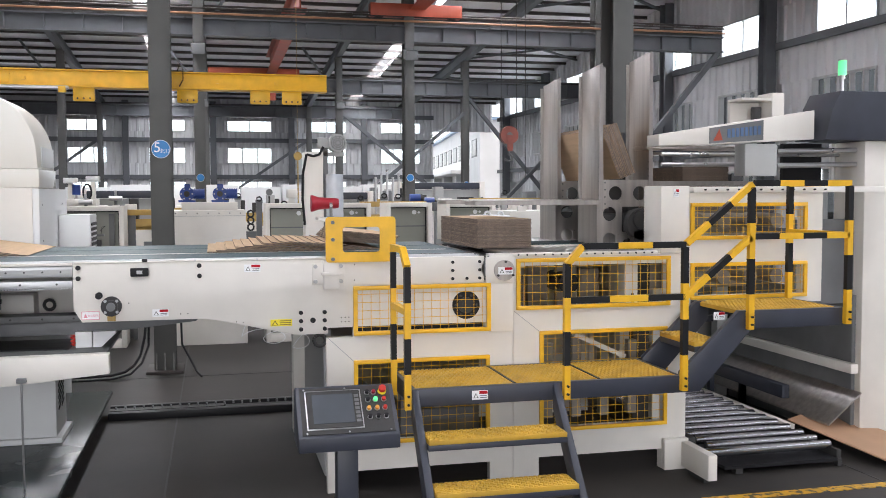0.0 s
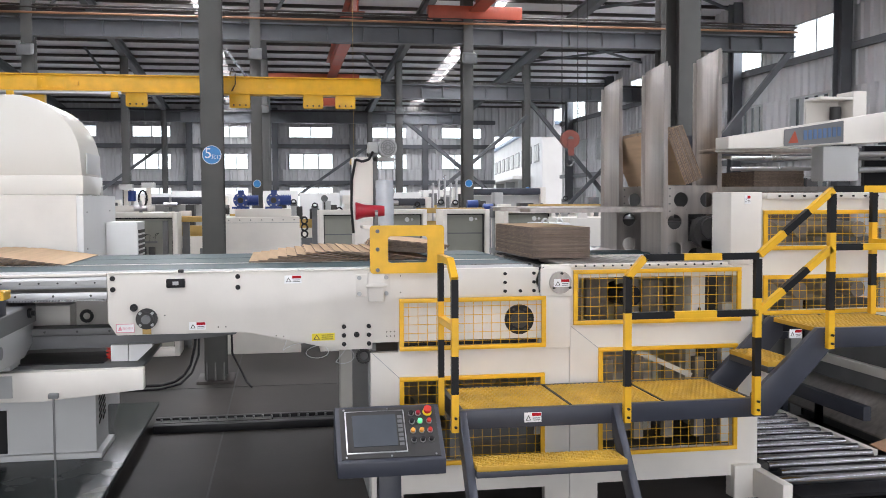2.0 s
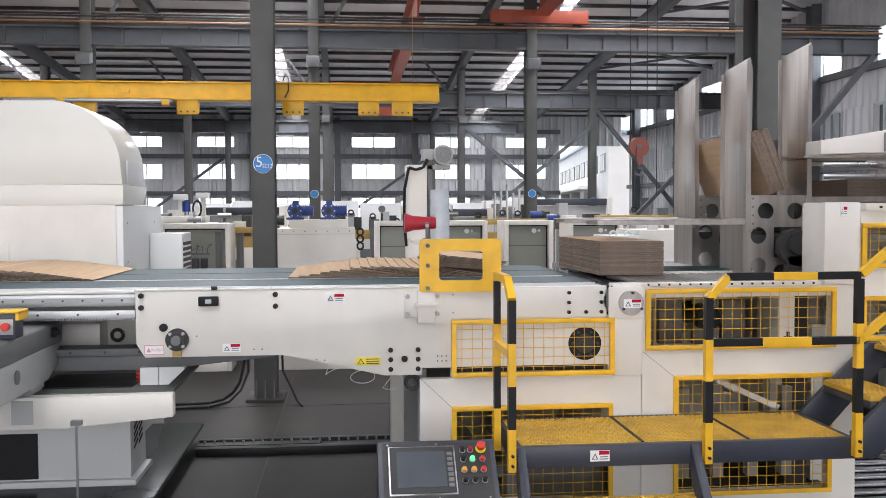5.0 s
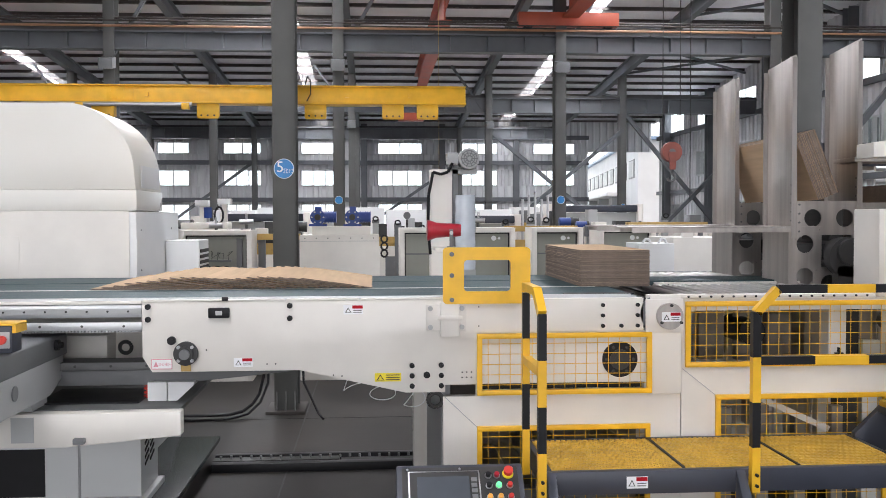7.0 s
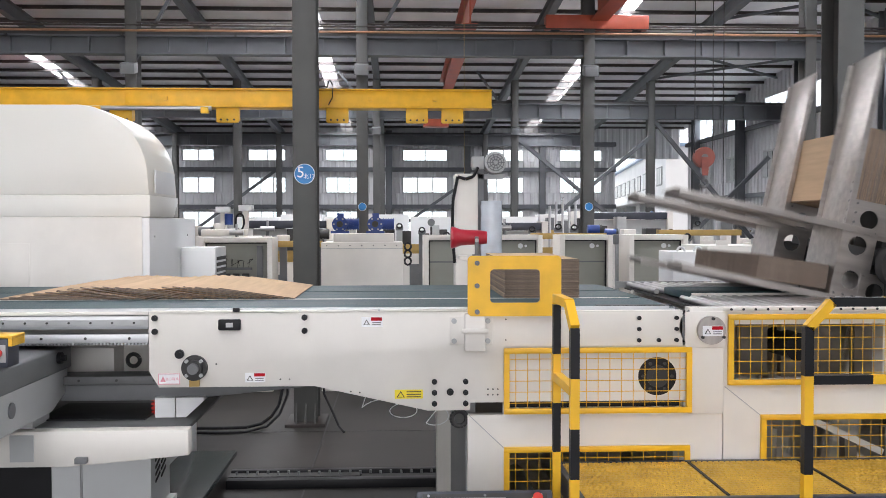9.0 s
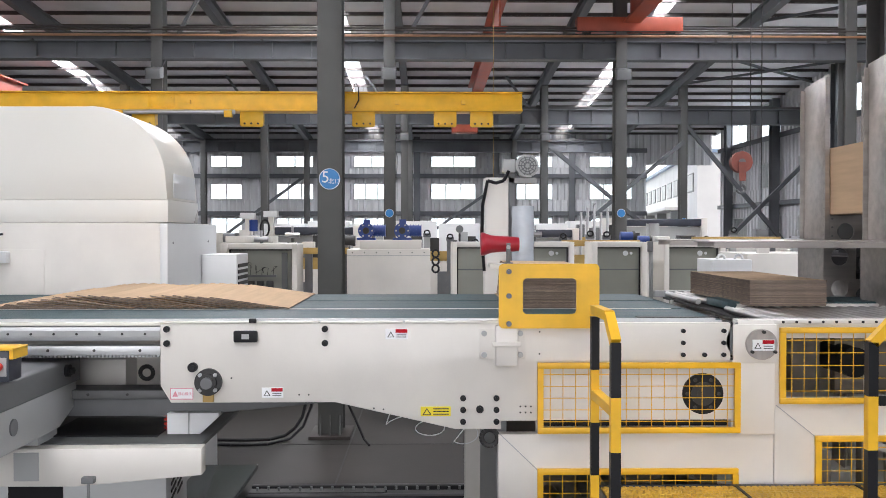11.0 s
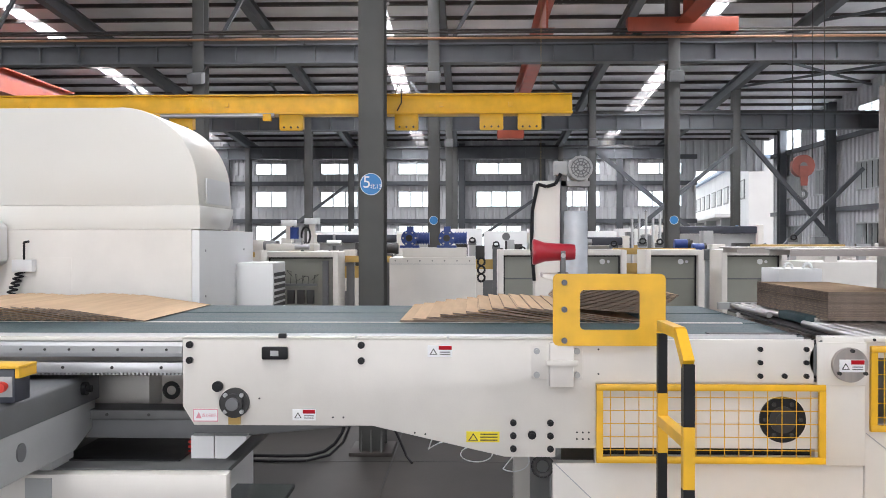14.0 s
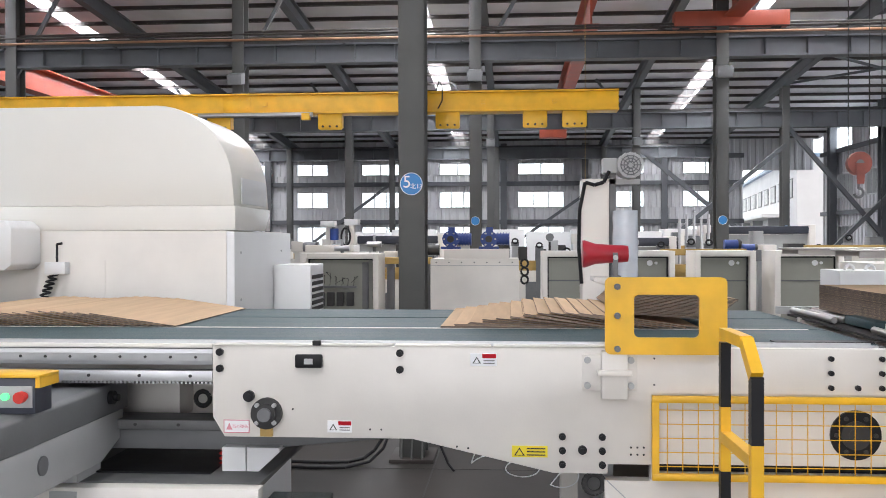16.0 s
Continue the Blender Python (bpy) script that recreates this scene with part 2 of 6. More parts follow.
structure("floor", bx(B(), -60, 60, -40, 90, -0.2, 0), FLOOR, "dark worn concrete factory floor with a dull sheen", "floor")
bm = B()
for jx in (-9.3, -5.0, -0.62, 3.7, 8.0):
    bx(bm, jx - 0.006, jx + 0.006, -9, 31, 0, 0.002)
for jy in (-4, 2.2, 8.4, 14.6, 20.8):
    bx(bm, -13, 9, jy - 0.006, jy + 0.006, 0, 0.0025)
structure("floor_joint", bm, DARK, "narrow dark sawn joints in the concrete floor", "floor joint")
def worn_line():
    """Yellow floor paint, rubbed off in patches down to the concrete."""
    m = mat("worn_line_paint", (0.6, 0.33, 0.02), 0.55, var=0.3, scale=6)
    n, l = m.node_tree.nodes, m.node_tree.links
    b = n["Principled BSDF"]
    noise, ramp, mix = n.new("ShaderNodeTexNoise"), n.new("ShaderNodeMapRange"), n.new("ShaderNodeMix")
    mix.data_type = "RGBA"
    noise.inputs["Scale"].default_value, noise.inputs["Detail"].default_value = 22.0, 6.0
    ramp.inputs[1].default_value, ramp.inputs[2].default_value = 0.52, 0.6
    paint = b.inputs["Base Color"].links[0].from_socket
    l.new(next(x for x in n if x.type == "TEX_COORD").outputs["Object"], noise.inputs["Vector"])
    l.new(noise.outputs[0], ramp.inputs[0]), l.new(ramp.outputs[0], mix.inputs[0])
    l.new(paint, mix.inputs[6])
    mix.inputs[7].default_value = (0.05, 0.042, 0.035, 1)
    l.new(mix.outputs[2], b.inputs["Base Color"])
    return m


structure("floor_marking", bx(B(), 2.45, 9, 3.66, 3.74, 0, 0.003), worn_line(), "worn yellow line painted on the floor", "floor marking")

COLS = (-10.25, -7.0, -3.76, -0.5, 2.78, 6.05)
ROWS_Y = (14.0, 22.8, 30.6)


def ribbed(bm, x0, x1, z0, z1, y, axis="y", pitch=0.25, deep=0.035):
    """Trapezoid-ribbed sheet between two heights."""
    n = max(1, round((x1 - x0) / pitch))
    step = (x1 - x0) / n
    line = []
    for i in range(n):
        a = x0 + i * step
        line += [(a, 0), (a + step * 0.55, 0), (a + step * 0.65, -deep), (a + step * 0.9, -deep)]
    line.append((x1, 0))
    def at(u, d, z):
        return (u, y + d, z) if axis == "y" else (y + d, u, z)
    low, high = [bm.verts.new(at(u, d, z0)) for u, d in line], [bm.verts.new(at(u, d, z1)) for u, d in line]
    for i in range(len(line) - 1):
        bm.faces.new((low[i], low[i + 1], high[i + 1], high[i]))
    return bm


def wall_with_windows(name, axis, y, x0, x1, ztop, wins, label):
    """A clad wall with a real opening for every window (x0, x1, z0, z1); the sheet stands inside a thin backing."""
    bm = B()
    levels = sorted({0.0, ztop, *(w[2] for w in wins), *(w[3] for w in wins)})
    for z0, z1 in zip(levels, levels[1:]):
        holes = sorted((w[0], w[1]) for w in wins if w[2] < (z0 + z1) / 2 < w[3])
        a = x0
        for h0, h1 in holes + [(x1, x1)]:
            if h0 - a > 0.02:
                ribbed(bm, a, h0, z0, z1, y, axis)
                bx(bm, *((a, h0, y + 0.02, y + 0.12) if axis == "y" else (y + 0.02, y + 0.12, a, h0)), z0, z1)
            a = max(a, h1)
    return structure(name, bm, SIDING, label, "wall")


def window(number, axis, y, x0, x1, z0, z1, bars, label, greyed=()):
    root = thing(f"window_{number}", *((x0, y, z0) if axis == "y" else (y, x0, z0)), label, "window", kind="structure")
    def slab(bm, a, b, c, d, near, far):
        return bx(bm, *((a, b, y + near, y + far) if axis == "y" else (y + near, y + far, a, b)), c, d)
    f = B()
    e = 0.03
    slab(f, x0, x1, z0, z0 + e, -0.05, 0.1), slab(f, x0, x1, z1 - e, z1, -0.05, 0.1)
    slab(f, x0, x0 + e, z0 + e, z1 - e, -0.05, 0.1), slab(f, x1 - e, x1, z0 + e, z1 - e, -0.05, 0.1)
    for i in range(1, bars):
        c = x0 + (x1 - x0) * i / bars
        slab(f, c - 0.02, c + 0.02, z0 + e, z1 - e, -0.03, 0.06)
    part("window_frame", f, MIDGREY, root)
    for i in range(bars):
        a, b = x0 + (x1 - x0) * i / bars, x0 + (x1 - x0) * (i + 1) / bars
        p = part("pane", slab(B(), a + 0.008, b - 0.008, z0 + e, z1 - e, 0.062, 0.07), GREYED if i in greyed else GLASS, root)
        p.visible_shadow = False


far_wins = []
centres = [(-13.2, -11.9), (-11.0, -9.8), (-9.1, -7.9), (-7.1, -6.05), (-4.95, -3.7), (-2.4, -1.2), (0.15, 1.65), (2.85, 4.2), (5.4, 6.85)]
for a, b in centres:
    far_wins += [(a, b, 3.9, 4.3), (a, b, 2.84, 3.38), (a, b, 1.1, 2.25)]
wall_with_windows("wall_far", "y", WALL_Y, LEFT_X, 7.3, ROOF_Z + 0.6, far_wins, "pale grey ribbed metal wall with three rows of windows")
for i, w in enumerate(far_wins):
    window(i + 1, "y", WALL_Y, *w, 3 if w[3] < 3.9 and w[1] - w[0] > 1.1 else 2, "wide factory window with grey metal frame, bright daylight outside")
structure("wall_lintel", ribbed(bx(B(), 7.3, WALL_X, WALL_Y + 0.02, WALL_Y + 0.12, 4.0, ROOF_Z + 0.6), 7.3, WALL_X, 4.0, ROOF_Z + 0.6, WALL_Y), SIDING, "pale grey ribbed metal wall above the open corner", "wall")
right_wins = []
for a in (11.35, 14.4, 17.1, 20.0, 22.9, 25.7, 28.4):
    right_wins += [(a, a + 1.5, 4.42, 5.06), (a, a + 1.6, 2.98, 3.7), (a, a + 1.6, 1.2, 2.2)]
right_wins += [(7.4, 9.6, 4.42, 5.06), (7.2, 9.7, 2.98, 3.7)]
SIDE_GATE = (0.5, 6.0, 0.0, 4.0)
wall_with_windows("wall_right", "x", WALL_X, BACK_Y, 31.0, ROOF_Z + 0.6, right_wins + [SIDE_GATE], "pale grey ribbed metal side wall with two rows of windows")
for i, w in enumerate(right_wins):
    if w[2] > 4.0:
        window(i + 101, "x", WALL_X, *w, 2, "side window with grey metal frame, bright daylight outside")
    else:
        window(i + 101, "x", WALL_X, *w, 5, "side window with grey metal frame and partly dusty panes", (0, 1, 2, 3) if w[2] < 2 else (0, 1, 2, 3, 4))
structure("wall_left", ribbed(bx(B(), LEFT_X - 0.12, LEFT_X - 0.04, BACK_Y, WALL_Y, 0, ROOF_Z + 0.6), BACK_Y, WALL_Y, 0, ROOF_Z + 0.6, LEFT_X, "x"), SIDING, "pale grey ribbed metal side wall", "wall")
bm = B()
for a, b, c, d in ((LEFT_X, -7.2, 0, ROOF_Z + 0.6), (4.2, WALL_X, 0, ROOF_Z + 0.6), (-7.2, 4.2, 4.8, ROOF_Z + 0.6)):
    bx(bm, a, b, BACK_Y - 0.1, BACK_Y, c, d)
structure("wall_back", bm, SIDING, "pale grey metal wall with a wide open gateway", "wall")

# roof: sheets between the skylight strips, purlins, rafters
bm = B()
edges = [LEFT_X - 0.2]
for s in SKYLIGHTS:
    edges += [s - 0.18, s + 0.18]
edges.append(WALL_X + 0.2)
for a, b in zip(edges[::2], edges[1::2]):
    bx(bm, a, b, BACK_Y - 0.2, BEND_Y, ROOF_Z + 0.1, ROOF_Z + 0.16)
    e = WALL_Y + 0.2
    prism(bm, [(BEND_Y, ROOF_Z + 0.1), (e, roof_z(e) + 0.1), (e, roof_z(e) + 0.16), (BEND_Y, ROOF_Z + 0.16)], a, b, "x")
for s in SKYLIGHTS:
    bx(bm, s - 0.18, s + 0.18, 8.0, 9.0, ROOF_Z + 0.1, ROOF_Z + 0.16)
s, e = SKYLIGHTS[-1], WALL_Y + 0.2
bx(bm, s - 0.18, s + 0.18, 9.0, BEND_Y, ROOF_Z + 0.1, ROOF_Z + 0.16)
prism(bm, [(BEND_Y, ROOF_Z + 0.1), (e, roof_z(e) + 0.1), (e, roof_z(e) + 0.16), (BEND_Y, ROOF_Z + 0.16)], s - 0.18, s + 0.18, "x")
structure("ceiling", bm, ROOFING, "grey metal roof sheets with long skylight strips", "ceiling")
for i in range(47):
    y = BACK_Y + 0.5 + i * 0.87
    p = B()
    h = roof_z(y)
    bx(p, LEFT_X, WALL_X, y - 0.006, y + 0.006, h + 0.035, h + 0.098), bx(p, LEFT_X, WALL_X, y + 0.007, y + 0.04, h + 0.028, h + 0.034)
    structure("purlin", p, OXIDE, "dark primed steel purlin under the roof sheets", "purlin")


def i_beam(bm, a, b, h, w, tf=0.025):
    """An I-section from a to b, lying."""
    a, b = Vector(a), Vector(b)
    up = Vector((0, 0, 1))
    for off, ww, hh in ((h / 2 - tf / 2, w, tf), (-h / 2 + tf / 2, w, tf), (0, tf, h - 2 * tf)):
        d = b - a
        side = d.cross(up).normalized()
        top = side.cross(d).normalized()
        m = Matrix((side, top, d.normalized())).transposed().to_4x4()
        m.translation = (a + b) / 2 + top * off
        bmesh.ops.create_cube(bm, size=1, matrix=m @ Matrix.Diagonal((ww, hh, d.length, 1)))
    return bm


for cx in COLS:
    structure("rafter", i_beam(i_beam(B(), (cx, BACK_Y, ROOF_Z - 0.19), (cx, BEND_Y, ROOF_Z - 0.19), 0.26, 0.14), (cx, BEND_Y, ROOF_Z - 0.19), (cx, WALL_Y - 0.35, roof_z(WALL_Y) - 0.19), 0.26, 0.14), BEAM, "grey steel rafter carrying the roof purlins", "rafter")


def h_column(cx, cy, top, w=0.16, d=0.26, label="grey steel H-section column standing on the factory floor"):
    root = thing("steel_column", cx, cy, 0, label, "column", "hall columns")
    t = 0.016
    s = B()
    bx(s, cx - w / 2, cx + w / 2, cy - d / 2, cy - d / 2 + t, 0.03, top, 0.002)
    bx(s, cx - w / 2, cx + w / 2, cy + d / 2 - t, cy + d / 2, 0.03, top, 0.002)
    bx(s, cx - 0.006, cx + 0.006, cy - d / 2 + t, cy + d / 2 - t, 0.03, top)
    part("shaft", s, COLUMNGREY, root)
    part("base_plate", bx(B(), cx - w * 0.85, cx + w * 0.85, cy - d * 0.8, cy + d * 0.8, 0, 0.03, 0.003), OXIDE, root)
    for sx in (-1, 0, 1):
        g = B()
        prism(g, [(cy - d / 2, 0.03), (cy - d / 2, 0.2), (cy - d / 2 - 0.07, 0.03)], cx + sx * w * 0.4 - 0.006, cx + sx * w * 0.4 + 0.006, "x")
        part("stiffener", g, COLUMNGREY, root)
    return root


for ry in ROWS_Y:
    for cx in COLS:
        h_column(cx, ry, roof_z(ry) - 0.33)
h_column(4.12, 8.8, ROOF_Z - 0.42, 0.24, 0.36)
h_column(-0.81, 8.8, ROOF_Z - 0.42, 0.21, 0.3, "grey steel H-section column with a round blue bay sign")
h_column(-5.74, 8.8, ROOF_Z - 0.42, 0.21, 0.3)
h_column(9.15, 8.8, ROOF_Z - 0.42, 0.24, 0.36)


def runway(y, z, x0, x1, h=0.34, live=False):
    """A crane runway beam with web stiffeners and a conductor rail."""
    root = thing("crane_runway_beam", (x0 + x1) / 2, y, z, "long grey steel crane runway beam with web stiffeners", "crane beam", "crane runway beams")
    part("beam", i_beam(B(), (x0, y, z + h / 2), (x1, y, z + h / 2), h, 0.2), BEAM, root)
    for i in range(int((x1 - x0) / 0.55)):
        x = x0 + 0.3 + i * 0.55
        part("stiffener", bx(B(), x - 0.008, x + 0.008, y - 0.09, y + 0.09, z + 0.026, z + h - 0.026), BEAM, root)
    part("rail", bx(B(), x0, x1, y - 0.03, y + 0.03, z + h, z + h + (0.11 if live else 0.06)), DARK, root)
    if not live:
        return
    c = B()
    rod(c, (x0, y - 0.14, z + h + 0.05), (x1, y - 0.14, z + h + 0.05), 0.017)
    part("conductor_rail", c, COPPER, root, "orange conductor rail")
    pipe = B()
    for dz, dy in ((0.135, -0.1), (0.18, -0.05)):
        rod(pipe, (x0, y + dy, z + h + dz), (x1, y + dy, z + h + dz), 0.016)
    part("cable_pipe", pipe, OXIDE, root, "dark cable pipes")
    br = B()
    for i in range(int((x1 - x0) / 1.6)):
        bx(br, x0 + 0.5 + i * 1.6, x0 + 0.53 + i * 1.6, y - 0.16, y, z + h - 0.02, z + h + 0.0)
    part("rail_bracket", br, DARK, root)


runway(14.0 - 0.02, 4.22, LEFT_X, 8.35, 0.27, live=True)
runway(22.8, 4.3, LEFT_X, 9.4, 0.36)
runway(30.6, 4.3, LEFT_X, 6.2, 0.36)


def brace(a, b, w=0.09):
    structure("cross_brace", bar(B(), a, b, w, w), BEAM, "grey steel diagonal brace between hall columns", "brace")


brace((6.12, 22.8, 4.3), (8.6, 22.86, 1.4))
brace((8.9, 22.7, 3.4), (6.9, 22.74, 1.4))
brace((8.25, 13.92, 4.21), (6.05, 13.94, 1.6))
brace((2.78, 22.8, 3.9), (6.05, 22.86, 1.2))
brace((6.05, 22.7, 3.9), (2.78, 22.74, 1.2))
brace((-7.0, 30.6, 1.2), (-3.76, 30.66, 3.6))
brace((2.78, 30.6, 3.6), (0.2, 30.66, 1.8))
for cx in COLS[:-1]:
    brace((cx, 14.0, 4.1), (cx + 0.9, 14.0, ROOF_Z - 0.3), 0.05)
    brace((cx, 22.8, 4.2), (cx - 0.9, 22.8, roof_z(22.8) - 0.1), 0.055)
for a in range(4):
    ya, yb = 10.5 + a * 5.2, 13.1 + a * 5.2
    brace((6.2, ya, roof_z(ya) - 0.06), (9.4, yb, roof_z(yb) - 0.06), 0.05)
    brace((9.4, ya, roof_z(ya) - 0.12), (6.2, yb, roof_z(yb) - 0.12), 0.05)
for y in range(7):
    wy = 6.25 + y * 3.9
    structure("wall_post", i_beam(B(), (WALL_X - 0.2, wy, 0), (WALL_X - 0.2, wy + 0.001, roof_z(wy)), 0.26, 0.2), BEAM, "grey steel post of the side wall", "wall post")
for zz in (1.05, 2.5, 4.3):
    structure("wall_girt", bx(bx(B(), WALL_X - 0.12, WALL_X - 0.05, 6.1, 31, zz, zz + 0.12), WALL_X - 0.12, WALL_X - 0.05, BACK_Y, 0.4, zz, zz + 0.12), BEAM, "grey steel girt along the side wall", "wall girt")
for zz in (2.32, 3.55, 4.4):
    structure("wall_girt", bx(B(), LEFT_X, 7.3, WALL_Y - 0.16, WALL_Y - 0.06, zz, zz + 0.14), BEAM, "grey steel girt along the far wall", "wall girt")
for cx in (-12, -8.0, -3.1, -0.3, 2.3, 4.8):
    structure("wall_post", bx(B(), cx - 0.1, cx + 0.1, WALL_Y - 0.3, WALL_Y - 0.17, 0, roof_z(WALL_Y)), BEAM, "grey steel post of the far wall", "wall post")

# outside: a white building seen through the open corner
def outside_building():
    """Its long side runs back from the hall's open corner."""
    root = thing("white_building", 12, 44, 0, "white rendered building with pale blue roof edge outside", "building")
    ax, ay, bx_, by = 11.0, 39.0, 14.5, 64.0
    part("wall", prism(B(), [(ax, ay), (bx_, by), (bx_ + 9, by), (ax + 9, ay)], 0, 5.0, "z"), OUTWALL, root)
    part("roof", prism(B(), [(ax - 0.2, ay - 0.2), (bx_ - 0.2, by + 0.2), (bx_ + 9.2, by + 0.2), (ax + 9.2, ay - 0.2)], 5.0, 5.14, "z"), ROOFBLUE, root, "pale blue roof edge")

    def along(u0, u1, z0, z1, out):
        p = [(ax + (bx_ - ax) * u, ay + (by - ay) * u) for u in (u0, u1)]
        return prism(B(), [p[0], p[1], (p[1][0] - out, p[1][1]), (p[0][0] - out, p[0][1])], z0, z1, "z")
    for i in range(9):
        u = 0.04 + 0.105 * i
        for z0, z1 in ((1.0, 2.2), (3.45, 4.25)):
            w = part("window", along(u, u + 0.07, z0, z1, 0.03), GREY, root)
            for k in range(3):
                part("pane", along(u + 0.003 + 0.0225 * k, u + 0.021 + 0.0225 * k, z0 + 0.06, z1 - 0.06, 0.05), MIDGREY, w)
    part("canopy", along(0.15, 0.9, 2.75, 2.9, 0.9), OUTWALL, root)
    for u in (0.2, 0.45, 0.7):
        part("canopy_bracket", along(u, u + 0.006, 2.3, 2.74, 0.5), MIDGREY, root)


outside_building()
SKYGLOW = glow("bright_overcast_sky", (0.93, 0.97, 1.0), 2.2)
structure("backdrop", bx(bx(B(), -70, 70, 75, 75.1, 0, 40), 60, 60.1, -39, 74.9, 0, 40), SKYGLOW, "white overcast sky beyond the windows", "sky")


# ---- the machine line ----
FY = 4.36          # front of the machine line
BELT_Z = 1.42
BELT_BACK = 6.09


def bolts(parent, places, y, r=0.013, material=None, name="bolt", deep=0.014):
    for x, z in places:
        b = cyl(B(), (x, y - deep / 2, z), r, deep, "y", 10)
        cyl(b, (x, y - deep - 0.002, z), r * 0.6, 0.004, "y", 6)
        part(name, b, material or BLACK, parent)


def sticker(parent, x, z, w, h, y, kind):
    """A small warning sign: a plate with its coloured fields; the small print is bars."""
    face = {"red": INK, "yellow": LABELYELLOW, "pink": INK}[kind]
    s = part("warning_sign", bx(B(), x - w / 2, x + w / 2, y - 0.003, y, z - h / 2, z + h / 2), face, parent, {"red": "white warning sign with a red header", "yellow": "yellow warning sign", "pink": "white warning sign with a pink border"}[kind])
    yy = y - 0.0045
    if kind == "red":
        part("header", bx(B(), x - w * 0.05, x + w * 0.48, yy, yy + 0.001, z + h * 0.12, z + h * 0.46), LABELRED, s)
        tri = prism(B(), [(x - w * 0.42, z - h * 0.3), (x - w * 0.1, z - h * 0.3), (x - w * 0.26, z + h * 0.25)], yy, yy + 0.001)
        part("symbol", tri, LABELBLACK, s)
        part("symbol_field", prism(B(), [(x - w * 0.36, z - h * 0.25), (x - w * 0.16, z - h * 0.25), (x - w * 0.26, z + h * 0.12)], yy - 0.001, yy - 0.0002), INK, s)
        t = B()
        for i in range(2):
            bx(t, x, x + w * 0.42, yy, yy + 0.001, z - h * (0.12 + 0.2 * i), z - h * (0.04 + 0.2 * i))
        part("small_print", t, GREY, s)
    elif kind == "yellow":
        part("symbol", prism(B(), [(x - w * 0.44, z - h * 0.35), (x - w * 0.14, z - h * 0.35), (x - w * 0.29, z + h * 0.36)], yy, yy + 0.001), LABELBLACK, s)
        part("symbol_field", prism(B(), [(x - w * 0.39, z - h * 0.29), (x - w * 0.19, z - h * 0.29), (x - w * 0.29, z + h * 0.2)], yy - 0.001, yy - 0.0002), LABELYELLOW, s)
        t = B()
        for i in range(3):
            bx(t, x - w * 0.08, x + w * 0.44, yy, yy + 0.001, z + h * (0.22 - 0.28 * i), z + h * (0.32 - 0.28 * i))
        part("small_print", t, LABELBLACK, s)
    else:
        b = B()
        for a in ((-0.5, 0.5, -0.5, -0.43), (-0.5, 0.5, 0.43, 0.5), (-0.5, -0.47, -0.43, 0.43), (0.47, 0.5, -0.43, 0.43)):
            bx(b, x + a[0] * w, x + a[1] * w, yy, yy + 0.001, z + a[2] * h, z + a[3] * h)
        part("border", b, PINK, s)
        t = prism(B(), [(x - w * 0.4, z - h * 0.25), (x - w * 0.16, z - h * 0.25), (x - w * 0.28, z + h * 0.25)], yy, yy + 0.001)
        part("symbol", t, PINK, s)
        cu = bpy.data.curves.new("writing", "FONT")
        cu.body, cu.size, cu.extrude, cu.align_x, cu.align_y = "\u5f53\u5fc3\u78b0\u5934", h * 0.31, 0.0004, "CENTER", "CENTER"
        tmp = new("writing_source", cu)
        me = bpy.data.meshes.new_from_object(tmp.evaluated_get(bpy.context.evaluated_depsgraph_get()))
        bpy.data.objects.remove(tmp)
        me.transform(pose(x + w * 0.14, yy, z - h * 0.02, 90, 0, 0))
        me.materials.clear()
        me.materials.append(PINK)
        new("writing", me).parent = s


def guard(parent, x0, x1, z0, z1, y, nx, nz, w=0.024):
    """A yellow guard: a flat-bar frame with a welded wire mesh."""
    f = B()
    bx(f, x0, x1, y - 0.02, y, z1 - w, z1, 0.002), bx(f, x0, x1, y - 0.02, y, z0, z0 + w, 0.002)
    bx(f, x0, x0 + w, y - 0.019, y - 0.001, z0 + w, z1 - w), bx(f, x1 - w, x1, y - 0.019, y - 0.001, z0 + w, z1 - w)
    g = part("guard_frame", f, YELLOW, parent, "yellow guard frame with wire mesh")
    m = B()
    for i in range(1, nx):
        x = x0 + (x1 - x0) * i / nx
        rod(m, (x, y - 0.008, z0 + w), (x, y - 0.008, z1 - w), 0.0017, 5)
    for i in range(1, nz):
        z = z0 + (z1 - z0) * i / nz
        rod(m, (x0 + w, y - 0.0125, z), (x1 - w, y - 0.0125, z), 0.0017, 5)
    part("wire_mesh", m, YELLOW, g)


def panel_with_holes(bm, x0, x1, z0, z1, y0, y1, holes, bev=0.003):
    """A front plate with rectangular openings, of pieces butted end to end."""
    levels = sorted({z0, z1, *(h[2] for h in holes), *(h[3] for h in holes)})
    for a, b in zip(levels, levels[1:]):
        row = sorted((h[0], h[1]) for h in holes if h[2] < (a + b) / 2 < h[3])
        u = x0
        for h0, h1 in row + [(x1, x1)]:
            if h0 - u > 0.004:
                bx(bm, u, h0, y0, y1, a, b)
            u = max(u, h1)
    bmesh.ops.remove_doubles(bm, verts=bm.verts, dist=0.0004)
    return bm


def side_outline():
    return [(-1.073, BELT_Z - 0.012), (-1.073, 1.15), (-1.03, 1.08), (-0.35, 1.08), (0.15, 0.966), (0.339, 0.966), (0.339, 1.0), (0.49, 1.0), (0.49, 1.25), (1.30, 1.25), (1.30, BELT_Z - 0.012)]


